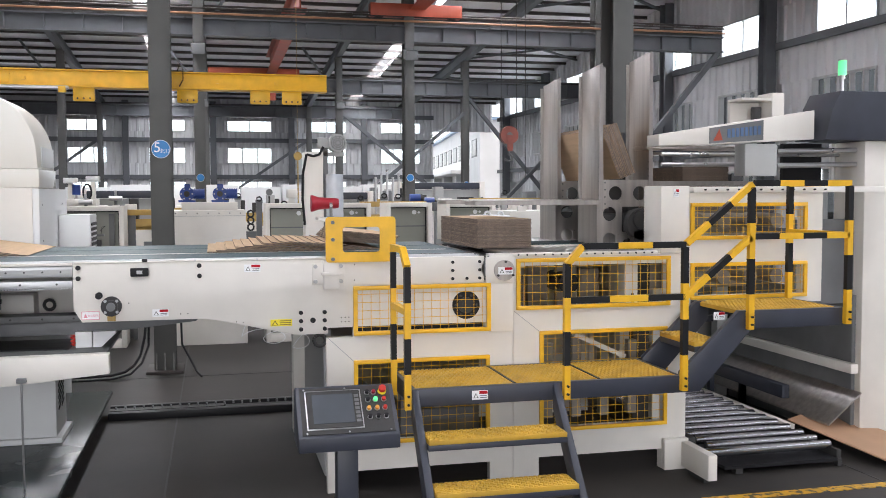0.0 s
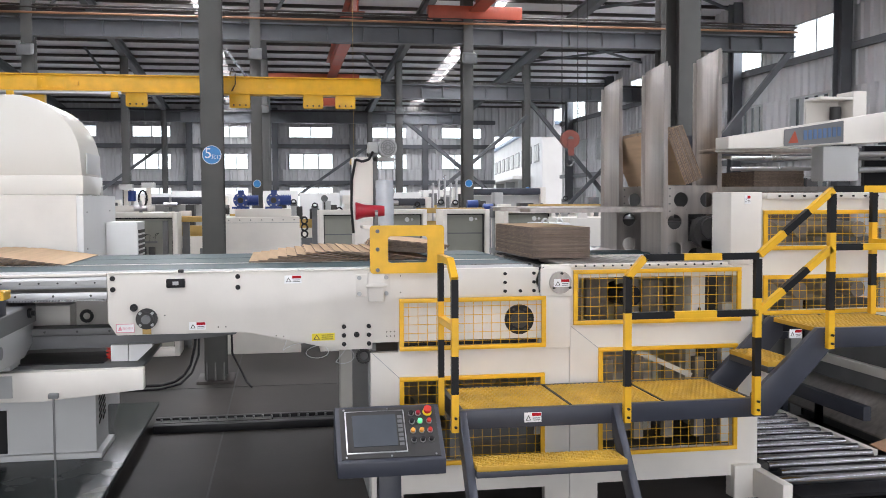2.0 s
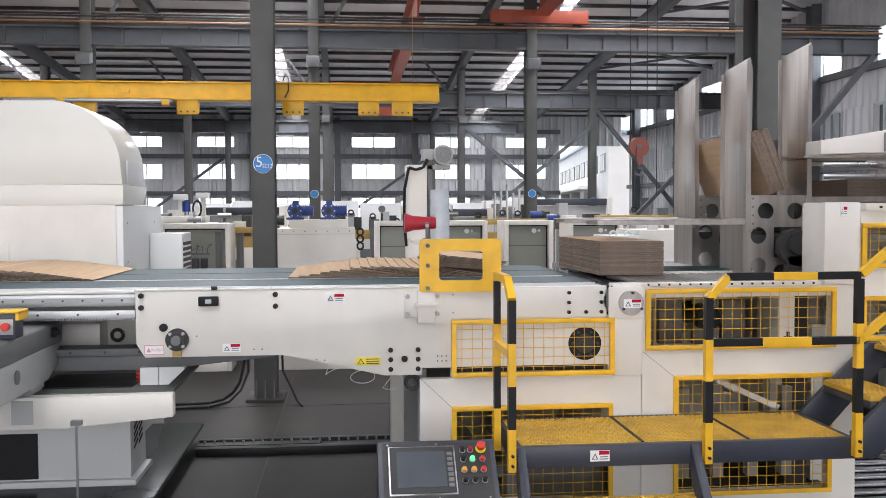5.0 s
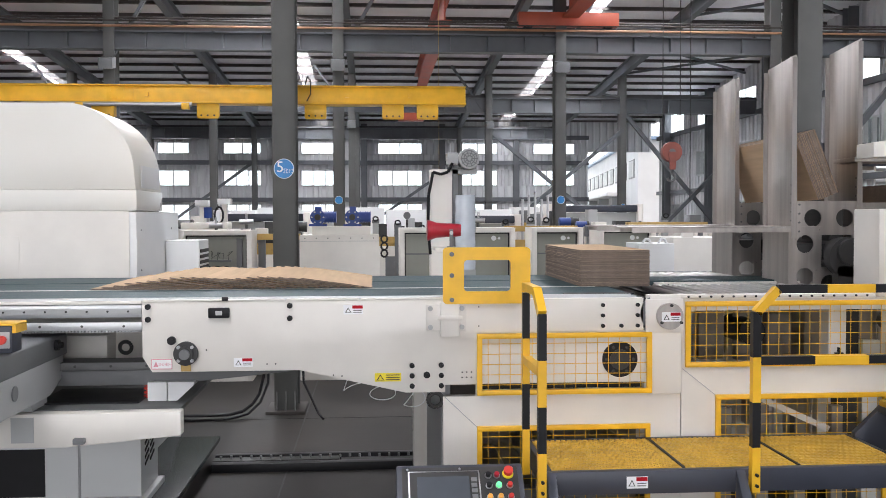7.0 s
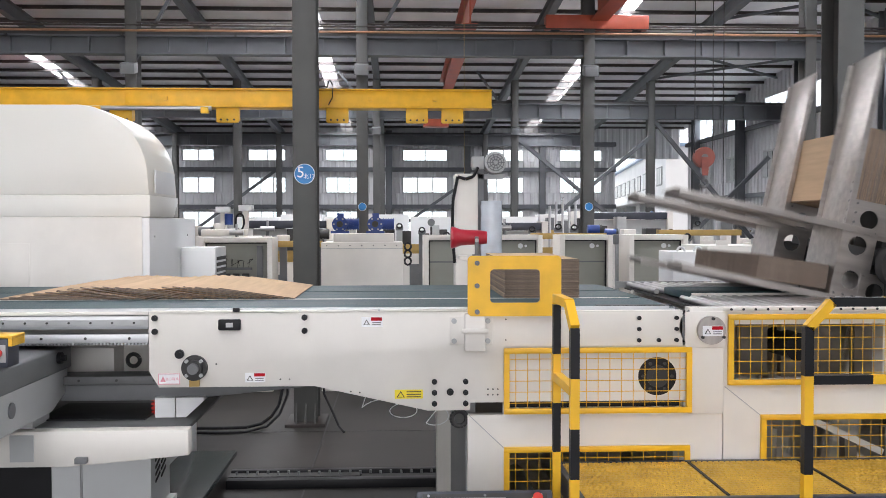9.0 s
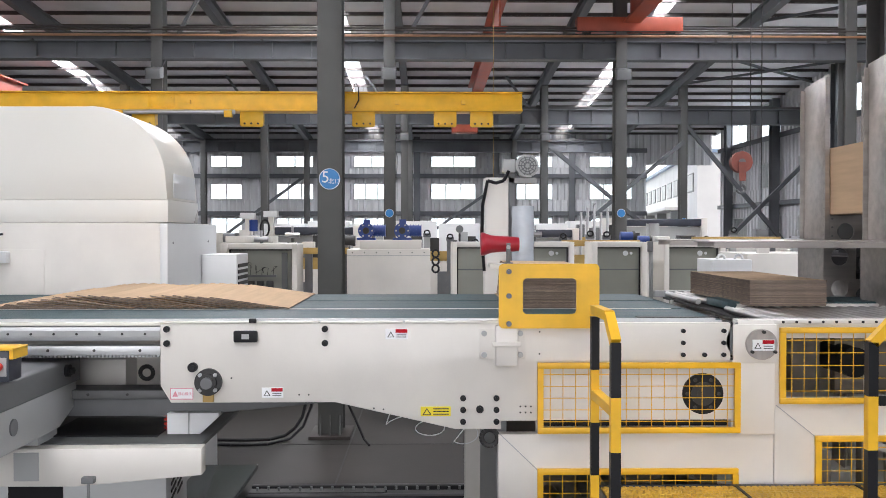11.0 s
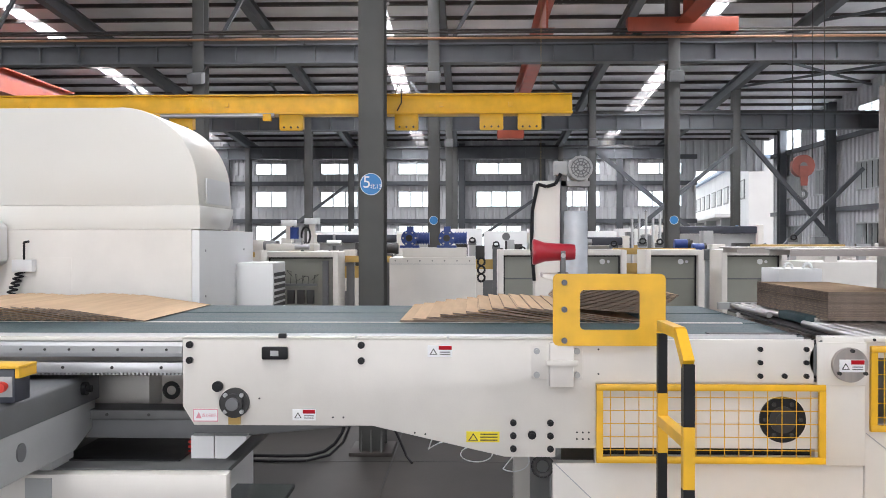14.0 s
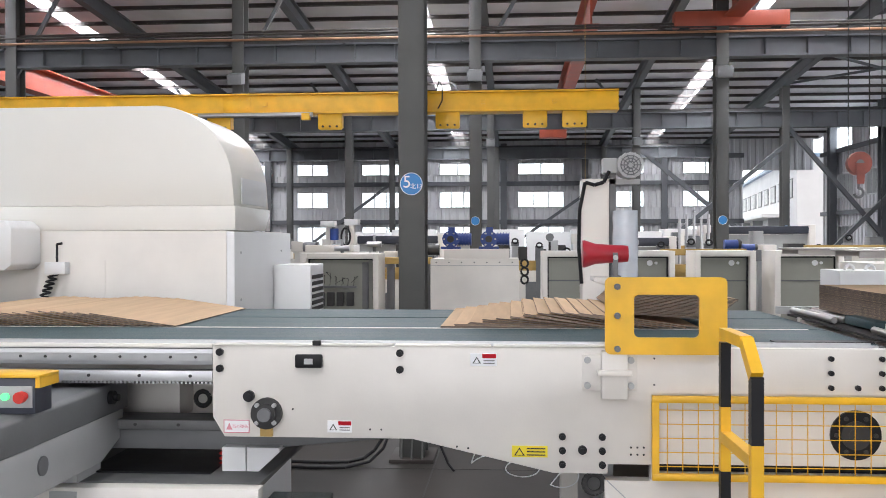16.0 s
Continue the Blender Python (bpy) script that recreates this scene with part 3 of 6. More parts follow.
def belt_conveyor():
    root = thing("belt_conveyor", 0, 5.2, 0.966, "cream belt conveyor with three teal belts and bolted side plates", "conveyor")
    part("side_plate", prism(B(), side_outline(), FY - 0.012, FY + 0.03, "y", 0.002), CREAM, root)
    part("side_plate", prism(B(), side_outline(), BELT_BACK - 0.03, BELT_BACK + 0.012, "y", 0.002), CREAM, root)
    part("bed", bx(B(), -3.4, 1.28, FY + 0.04, BELT_BACK - 0.04, BELT_Z - 0.07, BELT_Z - 0.005), ALU, root)
    n, gap = 3, 0.028
    w = (BELT_BACK - FY - 0.1) / n
    for i in range(n):
        a = FY + 0.05 + i * w
        b = B()
        prism(b, [(-3.4, BELT_Z - 0.0045), (1.25, BELT_Z - 0.0045), (1.285, BELT_Z - 0.012), (1.28, BELT_Z - 0.004), (1.25, BELT_Z), (-3.4, BELT_Z)], a, a + w - gap)
        part("belt", b, BELT, root, "teal rubber belt")
        if i < 1:
            part("gap_strip", bx(B(), -3.4, 1.2, a + w - gap + 0.003, a + w - 0.003, BELT_Z - 0.0045, BELT_Z + 0.002), CREAM, root)
    part("edge_strip", bx(B(), -3.4, 1.25, FY + 0.031, FY + 0.046, BELT_Z - 0.03, BELT_Z + 0.004), ALU, root)
    # Raised black bar stands in for the shade of a gap beside the belt.
    part("slot_shade_bar", bx(B(), 0.93, 1.27, FY + 0.047, FY + 0.12, BELT_Z + 0.001, BELT_Z + 0.006), BLACK, root)
    for a, b in ((-1.07, -0.42), (-0.41, -0.07), (-0.06, 0.33)):
        part("cover_strip", bx(B(), a, b, FY - 0.016, FY + 0.03, BELT_Z - 0.011, BELT_Z - 0.004, 0.001), CREAM, root)
    bolts(root, [(x, z) for x in (-1.045, -0.392) for z in (1.386, 1.327)], FY - 0.012, 0.0135)
    bolts(root, [(x, z) for x in (0.181, 0.32) for z in (1.096, 1.047, 0.998)], FY - 0.012, 0.0125)
    bolts(root, [(0.251, 1.05)], FY - 0.012, 0.016)
    bolts(root, [(1.10, z) for z in (1.375, 1.325, 1.275)] + [(1.19, 1.275), (1.27, 1.375), (1.27, 1.325), (1.27, 1.275)], FY - 0.012, 0.0095)
    bolts(root, [(0.42 + 0.022 * i, 1.06 - 0.025 * j) for i in range(3) for j in range(2)], FY - 0.012, 0.0035, DARK, deep=0.004)
    bolts(root, [(-0.78, 1.182)] + [(-0.5, 1.112), (-0.46, 1.112), (-0.86, 1.112), (-0.15, 1.05), (-0.19, 1.055), (0.5, 1.372), (0.5, 1.28)], FY - 0.012, 0.0035, DARK, deep=0.004)
    # bearing hub
    h = cyl(B(), (-0.873, FY - 0.022, 1.167), 0.056, 0.022, "y", 32)
    cyl(h, (-0.873, FY - 0.04, 1.167), 0.037, 0.02, "y", 28)
    hub = part("bearing_flange", h, DARK, root, "dark grey round bearing flange")
    part("shaft_end", cyl(B(), (-0.873, FY - 0.052, 1.167), 0.024, 0.03, "y", 20), GREY, hub)
    bolts(hub, [(-0.873 + 0.044 * math.cos(radians(a)), 1.167 + 0.044 * math.sin(radians(a))) for a in (45, 135, 225, 315)], FY - 0.033, 0.008, MIDGREY)
    part("bracket", bx(B(), -0.895, -0.852, FY - 0.03, FY - 0.012, 1.085, 1.115), WOOD, hub)
    k2 = cyl(B(), (-0.938, FY - 0.02, 1.228), 0.02, 0.018, "y", 20)
    part("grommet", cyl(k2, (-0.938, FY - 0.031, 1.228), 0.011, 0.008, "y", 6), BLACK, root)
    bxs = bx(B(), -0.768, -0.670, FY - 0.035, FY - 0.012, 1.332, 1.38, 0.006)
    cn = part("counter_box", bxs, BLACK, root, "small black counter box")
    part("counter_window", bx(B(), -0.733, -0.703, FY - 0.038, FY - 0.034, 1.346, 1.366), MIDGREY, cn)
    part("sensor", bx(B(), -0.705, -0.675, FY - 0.03, FY - 0.012, 1.412, 1.43, 0.003), BLACK, root)
    sticker(root, -0.095, 1.364, 0.093, 0.044, FY - 0.012, "red")
    sticker(root, -0.985, 1.118, 0.095, 0.048, FY - 0.012, "pink")
    sticker(root, -0.61, 1.121, 0.088, 0.042, FY - 0.012, "red")
    sticker(root, 0.067, 1.041, 0.125, 0.04, FY - 0.012, "yellow")
    # ring under the plate and loose white cable
    r = B()
    pts = [(0.294 + 0.034 * math.cos(a), FY + 0.02, 0.923 + 0.034 * math.sin(a)) for a in np.linspace(0, 2 * math.pi, 18)]
    part("lifting_eye", tube(r, pts, 0.011, 8), DARK, root)
    c = B()
    pts = [(-0.12, FY + 0.3, 1.02)] + [(-0.06 + 0.10 * math.sin(i * 0.25 - 1.2) + 0.006 * i, FY + 0.3 + 0.01 * math.sin(i * 0.4), 0.905 + 0.05 * math.cos(i * 0.25 - 1.2) + 0.018 * math.sin(i * 0.11)) for i in range(46)] + [(0.26, FY + 0.3, 0.98)]
    part("loose_cable", tube(c, pts, 0.0022, 6), INK, root, "loose white cable hanging below")


belt_conveyor()


def machine_body():
    # first section, behind the control console
    root = thing("stacker_frame", 0.9, 5.2, 0, "cream steel machine frame with yellow mesh guards and dark drive", "machine", "stacker sections")
    f = B()
    panel_with_holes(f, 0.33, 1.488, 0.0, 0.94, FY, FY + 0.06, [(0.50, 1.33, 0.30, 0.79), (0.51, 1.34, 0.0, 0.125)])
    part("front_panel", f, CREAM, root)
    g = B()
    panel_with_holes(g, 0.49, 1.488, 0.94, 1.25, FY + 0.002, FY + 0.05, [(0.515, 1.31, 0.965, 1.0)])
    part("upper_panel", g, CREAM, root)
    part("upright", bx(B(), 1.33, 1.488, FY - 0.014, FY + 0.06, 0.94, BELT_Z, 0.004), CREAM, root)
    part("rear_panel", bx(B(), 0.33, 1.488, BELT_BACK - 0.05, BELT_BACK, 0.0, 1.24), CREAM, root)
    part("end_panel", bx(B(), 0.335, 0.38, FY + 0.2, BELT_BACK - 0.06, 0.05, 0.96), MIDGREY, root)
    part("support_leg", bx(B(), 0.25, 0.45, 5.86, 6.0, 0.0, 0.99, 0.004), CREAM, root)
    s = B()
    for a, b in (((0.338, 0.94), (0.495, 0.79)), ):
        bar(s, (a[0], FY - 0.001, a[1]), (b[0], FY - 0.001, b[1]), 0.004, 0.004)
    part("weld_seam", s, MIDGREY, root)
    guard(root, 0.491, 1.338, 0.949, 1.244, FY - 0.014, 16, 6)
    guard(root, 0.492, 1.335, 0.284, 0.798, FY - 0.002, 16, 10)
    fan = cyl(B(), (1.187, FY - 0.002, 1.11), 0.086, 0.012, "y", 36)
    fp = part("bearing_housing", fan, BLACK, root, "round black bearing housing behind the mesh")
    part("bearing_boss", cyl(cyl(B(), (1.187, FY - 0.011, 1.11), 0.05, 0.006, "y", 28), (1.187, FY - 0.014, 1.11), 0.026, 0.005, "y", 20), DARK, fp)
    bolts(fp, [(1.187 + 0.066 * math.cos(radians(a)), 1.11 + 0.066 * math.sin(radians(a))) for a in (0, 60, 120, 180, 240, 300)], FY - 0.008, 0.008, DARK, deep=0.005)
    part("floor_shaft", bx(bx(B(), 0.515, 0.62, FY + 0.055, FY + 0.1, 0.95, 0.995), 0.62, 1.32, FY + 0.06, FY + 0.12, 0.955, 0.985), BLACK, root)
    # cap over the belt end roller
    part("cap_plate", bx(B(), 1.308, 1.49, FY - 0.024, FY - 0.014, 1.24, 1.402, 0.003), CREAM, root)
    cap = cyl(B(), (1.422, FY - 0.036, 1.32), 0.064, 0.022, "y", 36)
    cp = part("roller_cap", cap, STEEL, root, "round steel roller end cap")
    bolts(cp, [(1.426 + 0.055 * math.cos(radians(a)), 1.318 + 0.055 * math.sin(radians(a))) for a in (90, 210, 330)], FY - 0.046, 0.007, DARK)
    sticker(cp, 1.426, 1.318, 0.092, 0.046, FY - 0.047, "red")
    part("end_roller", cyl(B(), (1.315, (FY + BELT_BACK) / 2, 1.33), 0.075, BELT_BACK - FY - 0.1, "y", 24), DARK, root)
    part("roller_end", cyl(B(), (1.372, FY - 0.008, 1.332), 0.088, 0.008, "y", 40), GREY, root)
    # dark drive behind the guards
    d = B()
    # Back sheet's lighter tone stands in for light that never gets inside.
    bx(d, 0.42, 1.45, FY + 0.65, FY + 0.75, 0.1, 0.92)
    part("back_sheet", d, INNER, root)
    for i in range(4):
        part("drive_roller", cyl(B(), (0.62 + 0.21 * i, FY + 0.4, 0.5 + 0.07 * (i % 2)), 0.055 + 0.02 * (i % 2), 0.5, "y", 20), GREY, root)
    part("cross_bar", bx(B(), 0.55, 1.3, FY + 0.25, FY + 0.32, 0.35, 0.42), GREY, root)
    part("inner_post", bx(B(), 0.8, 0.9, FY + 0.12, FY + 0.6, 0.12, 0.7), GREY, root)
    for x in (0.42, 1.42):
        ft = cyl(B(), (x, FY + 0.06, 0.012), 0.04, 0.024, "z", 16)
        cyl(ft, (x, FY + 0.06, 0.06), 0.012, 0.09, "z", 10)
        part("levelling_foot", ft, CHROME, root)

    # second section, with the roller table
    root = thing("stacker_frame", 2.1, 5.2, 0, "cream steel machine frame carrying a roller table, with yellow mesh guards", "machine", "stacker sections")
    f = B()
    panel_with_holes(f, 1.492, 2.668, 0.0, 1.40, FY, FY + 0.06, [(1.525, 2.53, 1.085, 1.342), (1.675, 2.515, 0.31, 0.915), (1.66, 2.5, 0.0, 0.13)])
    part("front_panel", f, CREAM, root)
    part("rear_panel", bx(B(), 1.492, 2.668, BELT_BACK - 0.05, BELT_BACK, 0, 1.38), CREAM, root)
    part("corner_post", bx(B(), 2.476, 2.676, FY - 0.012, FY + 0.24, 1.402, 1.835, 0.006), CREAM, root)
    part("corner_foot", prism(B(), [(2.5, 0.0), (2.72, 0.0), (2.72, 0.03), (2.668, 0.06), (2.668, 0.2), (2.5, 0.2)], FY - 0.05, FY - 0.002, "y", 0.003), CREAM, root)
    guard(root, 1.508, 2.545, 1.068, 1.388, FY - 0.002, 20, 6)
    guard(root, 1.661, 2.529, 0.292, 0.932, FY - 0.002, 17, 13)
    s = B()
    for a, b in (((1.497, 1.06), (1.66, 0.93)),):
        bar(s, (a[0], FY - 0.001, a[1]), (b[0], FY - 0.001, b[1]), 0.004, 0.004)
    part("weld_seam", s, MIDGREY, root)
    sticker(root, 2.58, 1.79, 0.036, 0.05, FY - 0.013, "red")
    part("inner_post", bx(B(), 2.28, 2.37, FY + 0.1, FY + 0.2, 0.95, 1.39), CREAM, root)
    # Panels and bars in the same lifted tone give the unlit inside some shape.
    for i in range(5):
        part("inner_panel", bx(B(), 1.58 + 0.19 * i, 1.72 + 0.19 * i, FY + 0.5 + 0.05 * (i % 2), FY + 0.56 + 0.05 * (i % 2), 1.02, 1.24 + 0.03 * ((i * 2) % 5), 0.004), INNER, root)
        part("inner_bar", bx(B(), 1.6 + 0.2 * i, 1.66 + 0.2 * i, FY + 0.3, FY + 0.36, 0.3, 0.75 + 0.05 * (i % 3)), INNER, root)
    part("drive_roller", cyl(B(), (1.99, FY + 0.5, 1.19), 0.07, 0.3, "y", 24), BLACK, root)
    part("strut", bar(B(), (1.57, FY + 0.12, 1.34), (1.55, FY + 0.12, 1.0), 0.03, 0.02), CREAM, root)
    part("cross_bar", bx(B(), 1.6, 2.5, FY + 0.2, FY + 0.26, 0.55, 0.62), INNER, root)
    part("linkage", bar(B(), (1.95, FY + 0.15, 0.88), (2.3, FY + 0.15, 0.72), 0.05, 0.03), CREAM, root)
    part("handle", bx(bx(B(), 2.31, 2.35, FY + 0.08, FY + 0.1, 1.1, 1.115), 2.325, 2.335, FY + 0.08, FY + 0.1, 1.08, 1.14), BLACK, root)

    # third section, beyond the post
    root = thing("stacker_frame", 3.2, 5.2, 0, "cream steel machine frame with two rows of yellow mesh guards", "machine", "stacker sections")
    f = B()
    panel_with_holes(f, 2.682, 3.66, 1.06, 1.79, FY, FY + 0.06, [(2.71, 3.51, 1.51, 1.70), (2.71, 3.51, 1.12, 1.31)])
    part("front_panel", f, CREAM, root)
    part("rear_panel", bx(B(), 2.682, 3.66, BELT_BACK - 0.05, BELT_BACK, 0.2, 1.7), CREAM, root)
    part("side_panel", bx(B(), 4.1, 4.13, 4.62, 6.5, 0.575, 1.06, 0.003), GREY, root)
    part("side_rail", bx(B(), 4.06, 4.12, 4.57, 6.5, 0.505, 0.572, 0.004), CREAM, root)
    part("skirt_panel", bx(B(), 4.1, 4.13, 4.62, 6.5, 0.0, 0.503, 0.003), GREY, root)
    part("slide_plate", prism(B(), [(3.84, 0.16), (4.098, 0.37), (4.098, 0.385), (3.84, 0.175)], 4.5, 6.5, "y", 0.002), STEEL, root, "bright steel slide plate")
    part("end_sheet", bx(B(), 2.75, 4.09, 6.5, 6.53, 0.0, 1.1), GREY, root)
    part("side_sheet", bx(B(), 3.66, 4.3, FY + 0.3, FY + 0.33, 1.0, 1.6), GREY, root)
    guard(root, 2.686, 3.535, 1.486, 1.725, FY - 0.002, 18, 5)
    guard(root, 2.69, 3.54, 1.098, 1.336, FY - 0.002, 18, 5)
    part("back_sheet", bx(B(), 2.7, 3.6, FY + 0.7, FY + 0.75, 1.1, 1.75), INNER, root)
    t = bx(B(), 2.7, 4.25, FY - 0.02, FY + 0.1, 1.79, 1.83, 0.004)
    tr = part("top_rail", t, CREAM, root)
    bolts(tr, [(2.78 + 0.08 * i, 1.81) for i in range(12)], FY - 0.02, 0.006, BLACK)
    for i in range(4):
        for z in (1.6, 1.22):
            part("drive_roller", cyl(B(), (2.85 + 0.2 * i, FY + 0.4, z), 0.05, 0.4, "y", 16), INNER, root)
    for x in (2.75,):
        part("leg", bx(B(), x, x + 0.1, FY + 0.65, FY + 0.75, 0, 1.1), CREAM, root)


machine_body()


def roller_table(x0, x1, pitch, group):
    root = thing("roller_table", (x0 + x1) / 2, 5.2, 1.36, "roller table of bright steel rollers between bolted rails", "roller conveyor", group)
    i = 0
    x = x0 + pitch / 2
    while x < x1:
        for a, b in ((FY + 0.06, 5.12), (5.62, 6.3)):
            part("roller", cyl(B(), (x, (a + b) / 2, BELT_Z - 0.017), 0.0155, b - a, "y", 14), POLISHED, root)
        x += pitch
    r = part("side_rail", bx(B(), x0 - 0.02, x1, FY - 0.014, FY + 0.05, 1.402, BELT_Z, 0.002), CREAM, root)
    bolts(r, [(x0 + 0.02 + 0.056 * j, 1.411) for j in range(int((x1 - x0) / 0.056))], FY - 0.014, 0.0055, BLACK, deep=0.006)
    part("middle_rail", bx(B(), x0 + 0.1, x1, 5.13, 5.16, 1.36, BELT_Z - 0.01), CREAM, root)
    part("rear_rail", bx(B(), x0 - 0.05, x1, 6.31, 6.35, 1.38, BELT_Z), MIDGREY, root)
    # Dark sheet puts the shade of the roller gaps into colour.
    part("gap_shade_sheet", bx(B(), x0, x1, FY + 0.06, 6.3, 1.372, 1.382), DARK, root)
    part("centre_belt", bx(B(), x0 + 0.06, x1, 5.2, 5.58, 1.392, BELT_Z + 0.012, 0.006), BELT, root, "dark teal belt band between the rollers")
    for yy in (5.17, 5.595):
        rl = part("belt_rail", bx(B(), x0 + 0.1, x1, yy, yy + 0.02, 1.383, BELT_Z + 0.004), CREAM, root)
        bolts(rl, [(x0 + 0.18 + 0.16 * j, BELT_Z - 0.012) for j in range(5)], yy, 0.005, BLACK, deep=0.004)


roller_table(1.50, 2.46, 0.056, "roller tables")


# ---- stair and platform ----
PY = 3.766      # front edge of the platform
PZ = 0.735


def grating(parent, x0, x1, y0, y1, z, name="deck_panel"):
    """A worn yellow anti-slip panel: a tray with rows of raised studs."""
    p = part(name, bx(B(), x0, x1, y0, y1, z - 0.03, z - 0.0045, 0.002), GRATE, parent, "worn yellow anti-slip grating")
    nx, ny = max(4, int((x1 - x0) / 0.026)), max(3, int((y1 - y0) / 0.026))
    verts, faces = [], []
    for i in range(nx):
        for j in range(ny):
            cx, cy = x0 + (i + 0.5 + 0.25 * (j % 2)) * (x1 - x0) / (nx + 0.5), y0 + (j + 0.5) * (y1 - y0) / ny
            n = len(verts)
            for s, h in ((0.0105, z - 0.0044), (0.0075, z)):
                verts += [(cx - s, cy - s * 0.8, h), (cx + s, cy - s * 0.8, h), (cx + s, cy + s * 0.8, h), (cx - s, cy + s * 0.8, h)]
            faces += [(n + 4, n + 5, n + 6, n + 7)] + [(n + a, n + (a + 1) % 4, n + 4 + (a + 1) % 4, n + 4 + a) for a in range(4)]
    me = bpy.data.meshes.new("studs")
    me.from_pydata(verts, [], faces)
    me.materials.append(GRATE)
    st = new("studs", me)
    st.parent = p
    st["kind"] = "stuff"


def striped(parent, pts, w, first, seg=0.2, name="rail_segment"):
    """A square handrail tube with yellow and black bands, one piece a band."""
    colour = first
    for a, b in zip(pts, pts[1:]):
        a, b = Vector(a), Vector(b)
        n = max(1, round((b - a).length / seg))
        for i in range(n):
            part(name, bar(B(), a.lerp(b, i / n), a.lerp(b, (i + 1) / n), w), YELLOW if colour else BLACK, parent, "yellow band" if colour else "black band")
            colour = not colour


def access_platform():
    root = thing("access_platform", 1.5, 4.0, 0, "slate blue access platform with yellow gratings, steps and banded handrails", "platform")
    x0, x1 = 0.75, 2.30
    for a, b in ((x0, 1.31), (1.318, 1.815), (1.823, x1)):
        grating(root, a, b, PY + 0.01, 4.31, PZ)
    for x in (1.314, 1.819):
        part("panel_joint", bx(B(), x - 0.006, x + 0.006, PY + 0.01, 4.31, PZ - 0.03, PZ + 0.001), BLACK, root)
    part("front_beam", bx(B(), x0 - 0.03, x1 + 0.02, PY - 0.03, PY + 0.008, PZ - 0.1, PZ - 0.002, 0.003), NAVY, root)
    part("back_beam", bx(B(), x0 - 0.03, x1 + 0.02, 4.312, 4.34, PZ - 0.1, PZ - 0.002, 0.003), NAVY, root)
    part("side_beam", bx(B(), x0 - 0.03, x0 - 0.004, PY + 0.01, 4.31, PZ - 0.1, PZ - 0.002, 0.003), NAVY, root)
    part("side_beam", bx(B(), x1, x1 + 0.02, PY + 0.01, 4.31, PZ - 0.1, PZ - 0.002, 0.003), NAVY, root)
    sticker(root, 1.10, 0.685, 0.09, 0.05, PY - 0.031, "red")
    # lower stair towards the camera
    for x in (0.735, 1.545):
        part("stringer", prism(B(), [(PY - 0.028, PZ - 0.005), (PY - 0.028, PZ - 0.15), (PY - 0.47, 0.0), (PY - 0.60, 0.0), (PY - 0.60, 0.03)], x - 0.02, x + 0.02, "x", 0.002), NAVY, root)
    for y, z in ((PY - 0.275, 0.515), (PY - 0.45, 0.285)):
        t = part("step", bx(B(), 0.757, 1.523, y, y + 0.2, z - 0.06, z - 0.03, 0.002), NAVY, root)
        grating(root, 0.76, 1.52, y + 0.004, y + 0.196, z, "step_tread")
    # upper stair
    for y in (PY - 0.012, 4.26):
        part("stringer", prism(B(), [(2.31, PZ - 0.1), (2.31, PZ + 0.02), (2.68, 1.10), (2.76, 1.10), (2.76, 0.99), (2.43, PZ - 0.1)], y - 0.02, y + 0.02, "y", 0.002), NAVY, root)
    grating(root, 2.42, 2.62, PY + 0.02, 4.23, 0.92, "step_tread")
    part("step", bx(B(), 2.42, 2.62, PY + 0.02, 4.23, 0.855, 0.888, 0.002), NAVY, root)
    UX1, UZ = 3.36, 1.10
    grating(root, 2.70, 3.02, PY + 0.01, 4.31, UZ)
    grating(root, 3.028, UX1, PY + 0.01, 4.31, UZ)
    part("front_beam", bx(B(), 2.76, UX1 + 0.02, PY - 0.03, PY + 0.008, UZ - 0.11, UZ - 0.002, 0.003), NAVY, root)
    part("side_beam", bx(B(), UX1, UX1 + 0.02, PY + 0.01, 4.31, UZ - 0.11, UZ - 0.002, 0.003), NAVY, root)
    part("back_beam", bx(B(), 2.69, UX1 + 0.02, 4.312, 4.34, UZ - 0.1, UZ - 0.002, 0.003), NAVY, root)
    part("wall_bracket", bx(B(), 2.76, 2.82, 4.29, FY + 0.65, 0.96, 1.0), NAVY, root)
    sticker(root, 2.545, 1.075, 0.07, 0.045, PY - 0.035, "red")
    # handrails
    w = 0.035
    yf = PY - 0.05
    striped(root, [(0.692, yf, 0.63), (0.692, yf, 1.40)], w, True, 0.19)
    striped(root, [(0.682, 4.07, 0.64), (0.682, 4.07, 1.46)], w * 0.9, True, 0.19)
    part("rail_segment", bar(bar(B(), (0.692, yf, 1.40), (0.686, yf + 0.09, 1.49), w), (0.686, yf + 0.09, 1.488), (0.682, 4.07, 1.488), w), YELLOW, root)
    part("rail_segment", bar(B(), (0.690, yf, 1.16), (0.684, 4.07, 1.16), w), YELLOW, root)
    striped(root, [(1.598, yf, 0.64), (1.598, yf, 1.40)], w, True, 0.19)
    part("rail_segment", bar(B(), (1.598, yf, 1.395), (1.69, yf, 1.495), w), YELLOW, root)
    striped(root, [(1.69, yf, 1.495), (2.316, yf, 1.495)], w, False, 0.21)
    striped(root, [(1.615, yf, 1.195), (2.316, yf, 1.195)], w, False, 0.23)
    striped(root, [(2.317, yf, 0.65), (2.316, yf, 1.48)], w, True, 0.21)
    striped(root, [(2.325, yf, 1.50), (2.74, yf, 1.84)], w, True, 0.18)
    striped(root, [(2.325, yf, 1.20), (2.735, yf, 1.53)], w, True, 0.18)
    striped(root, [(2.737, yf, 0.99), (2.737, yf, 1.82)], w, True, 0.2)
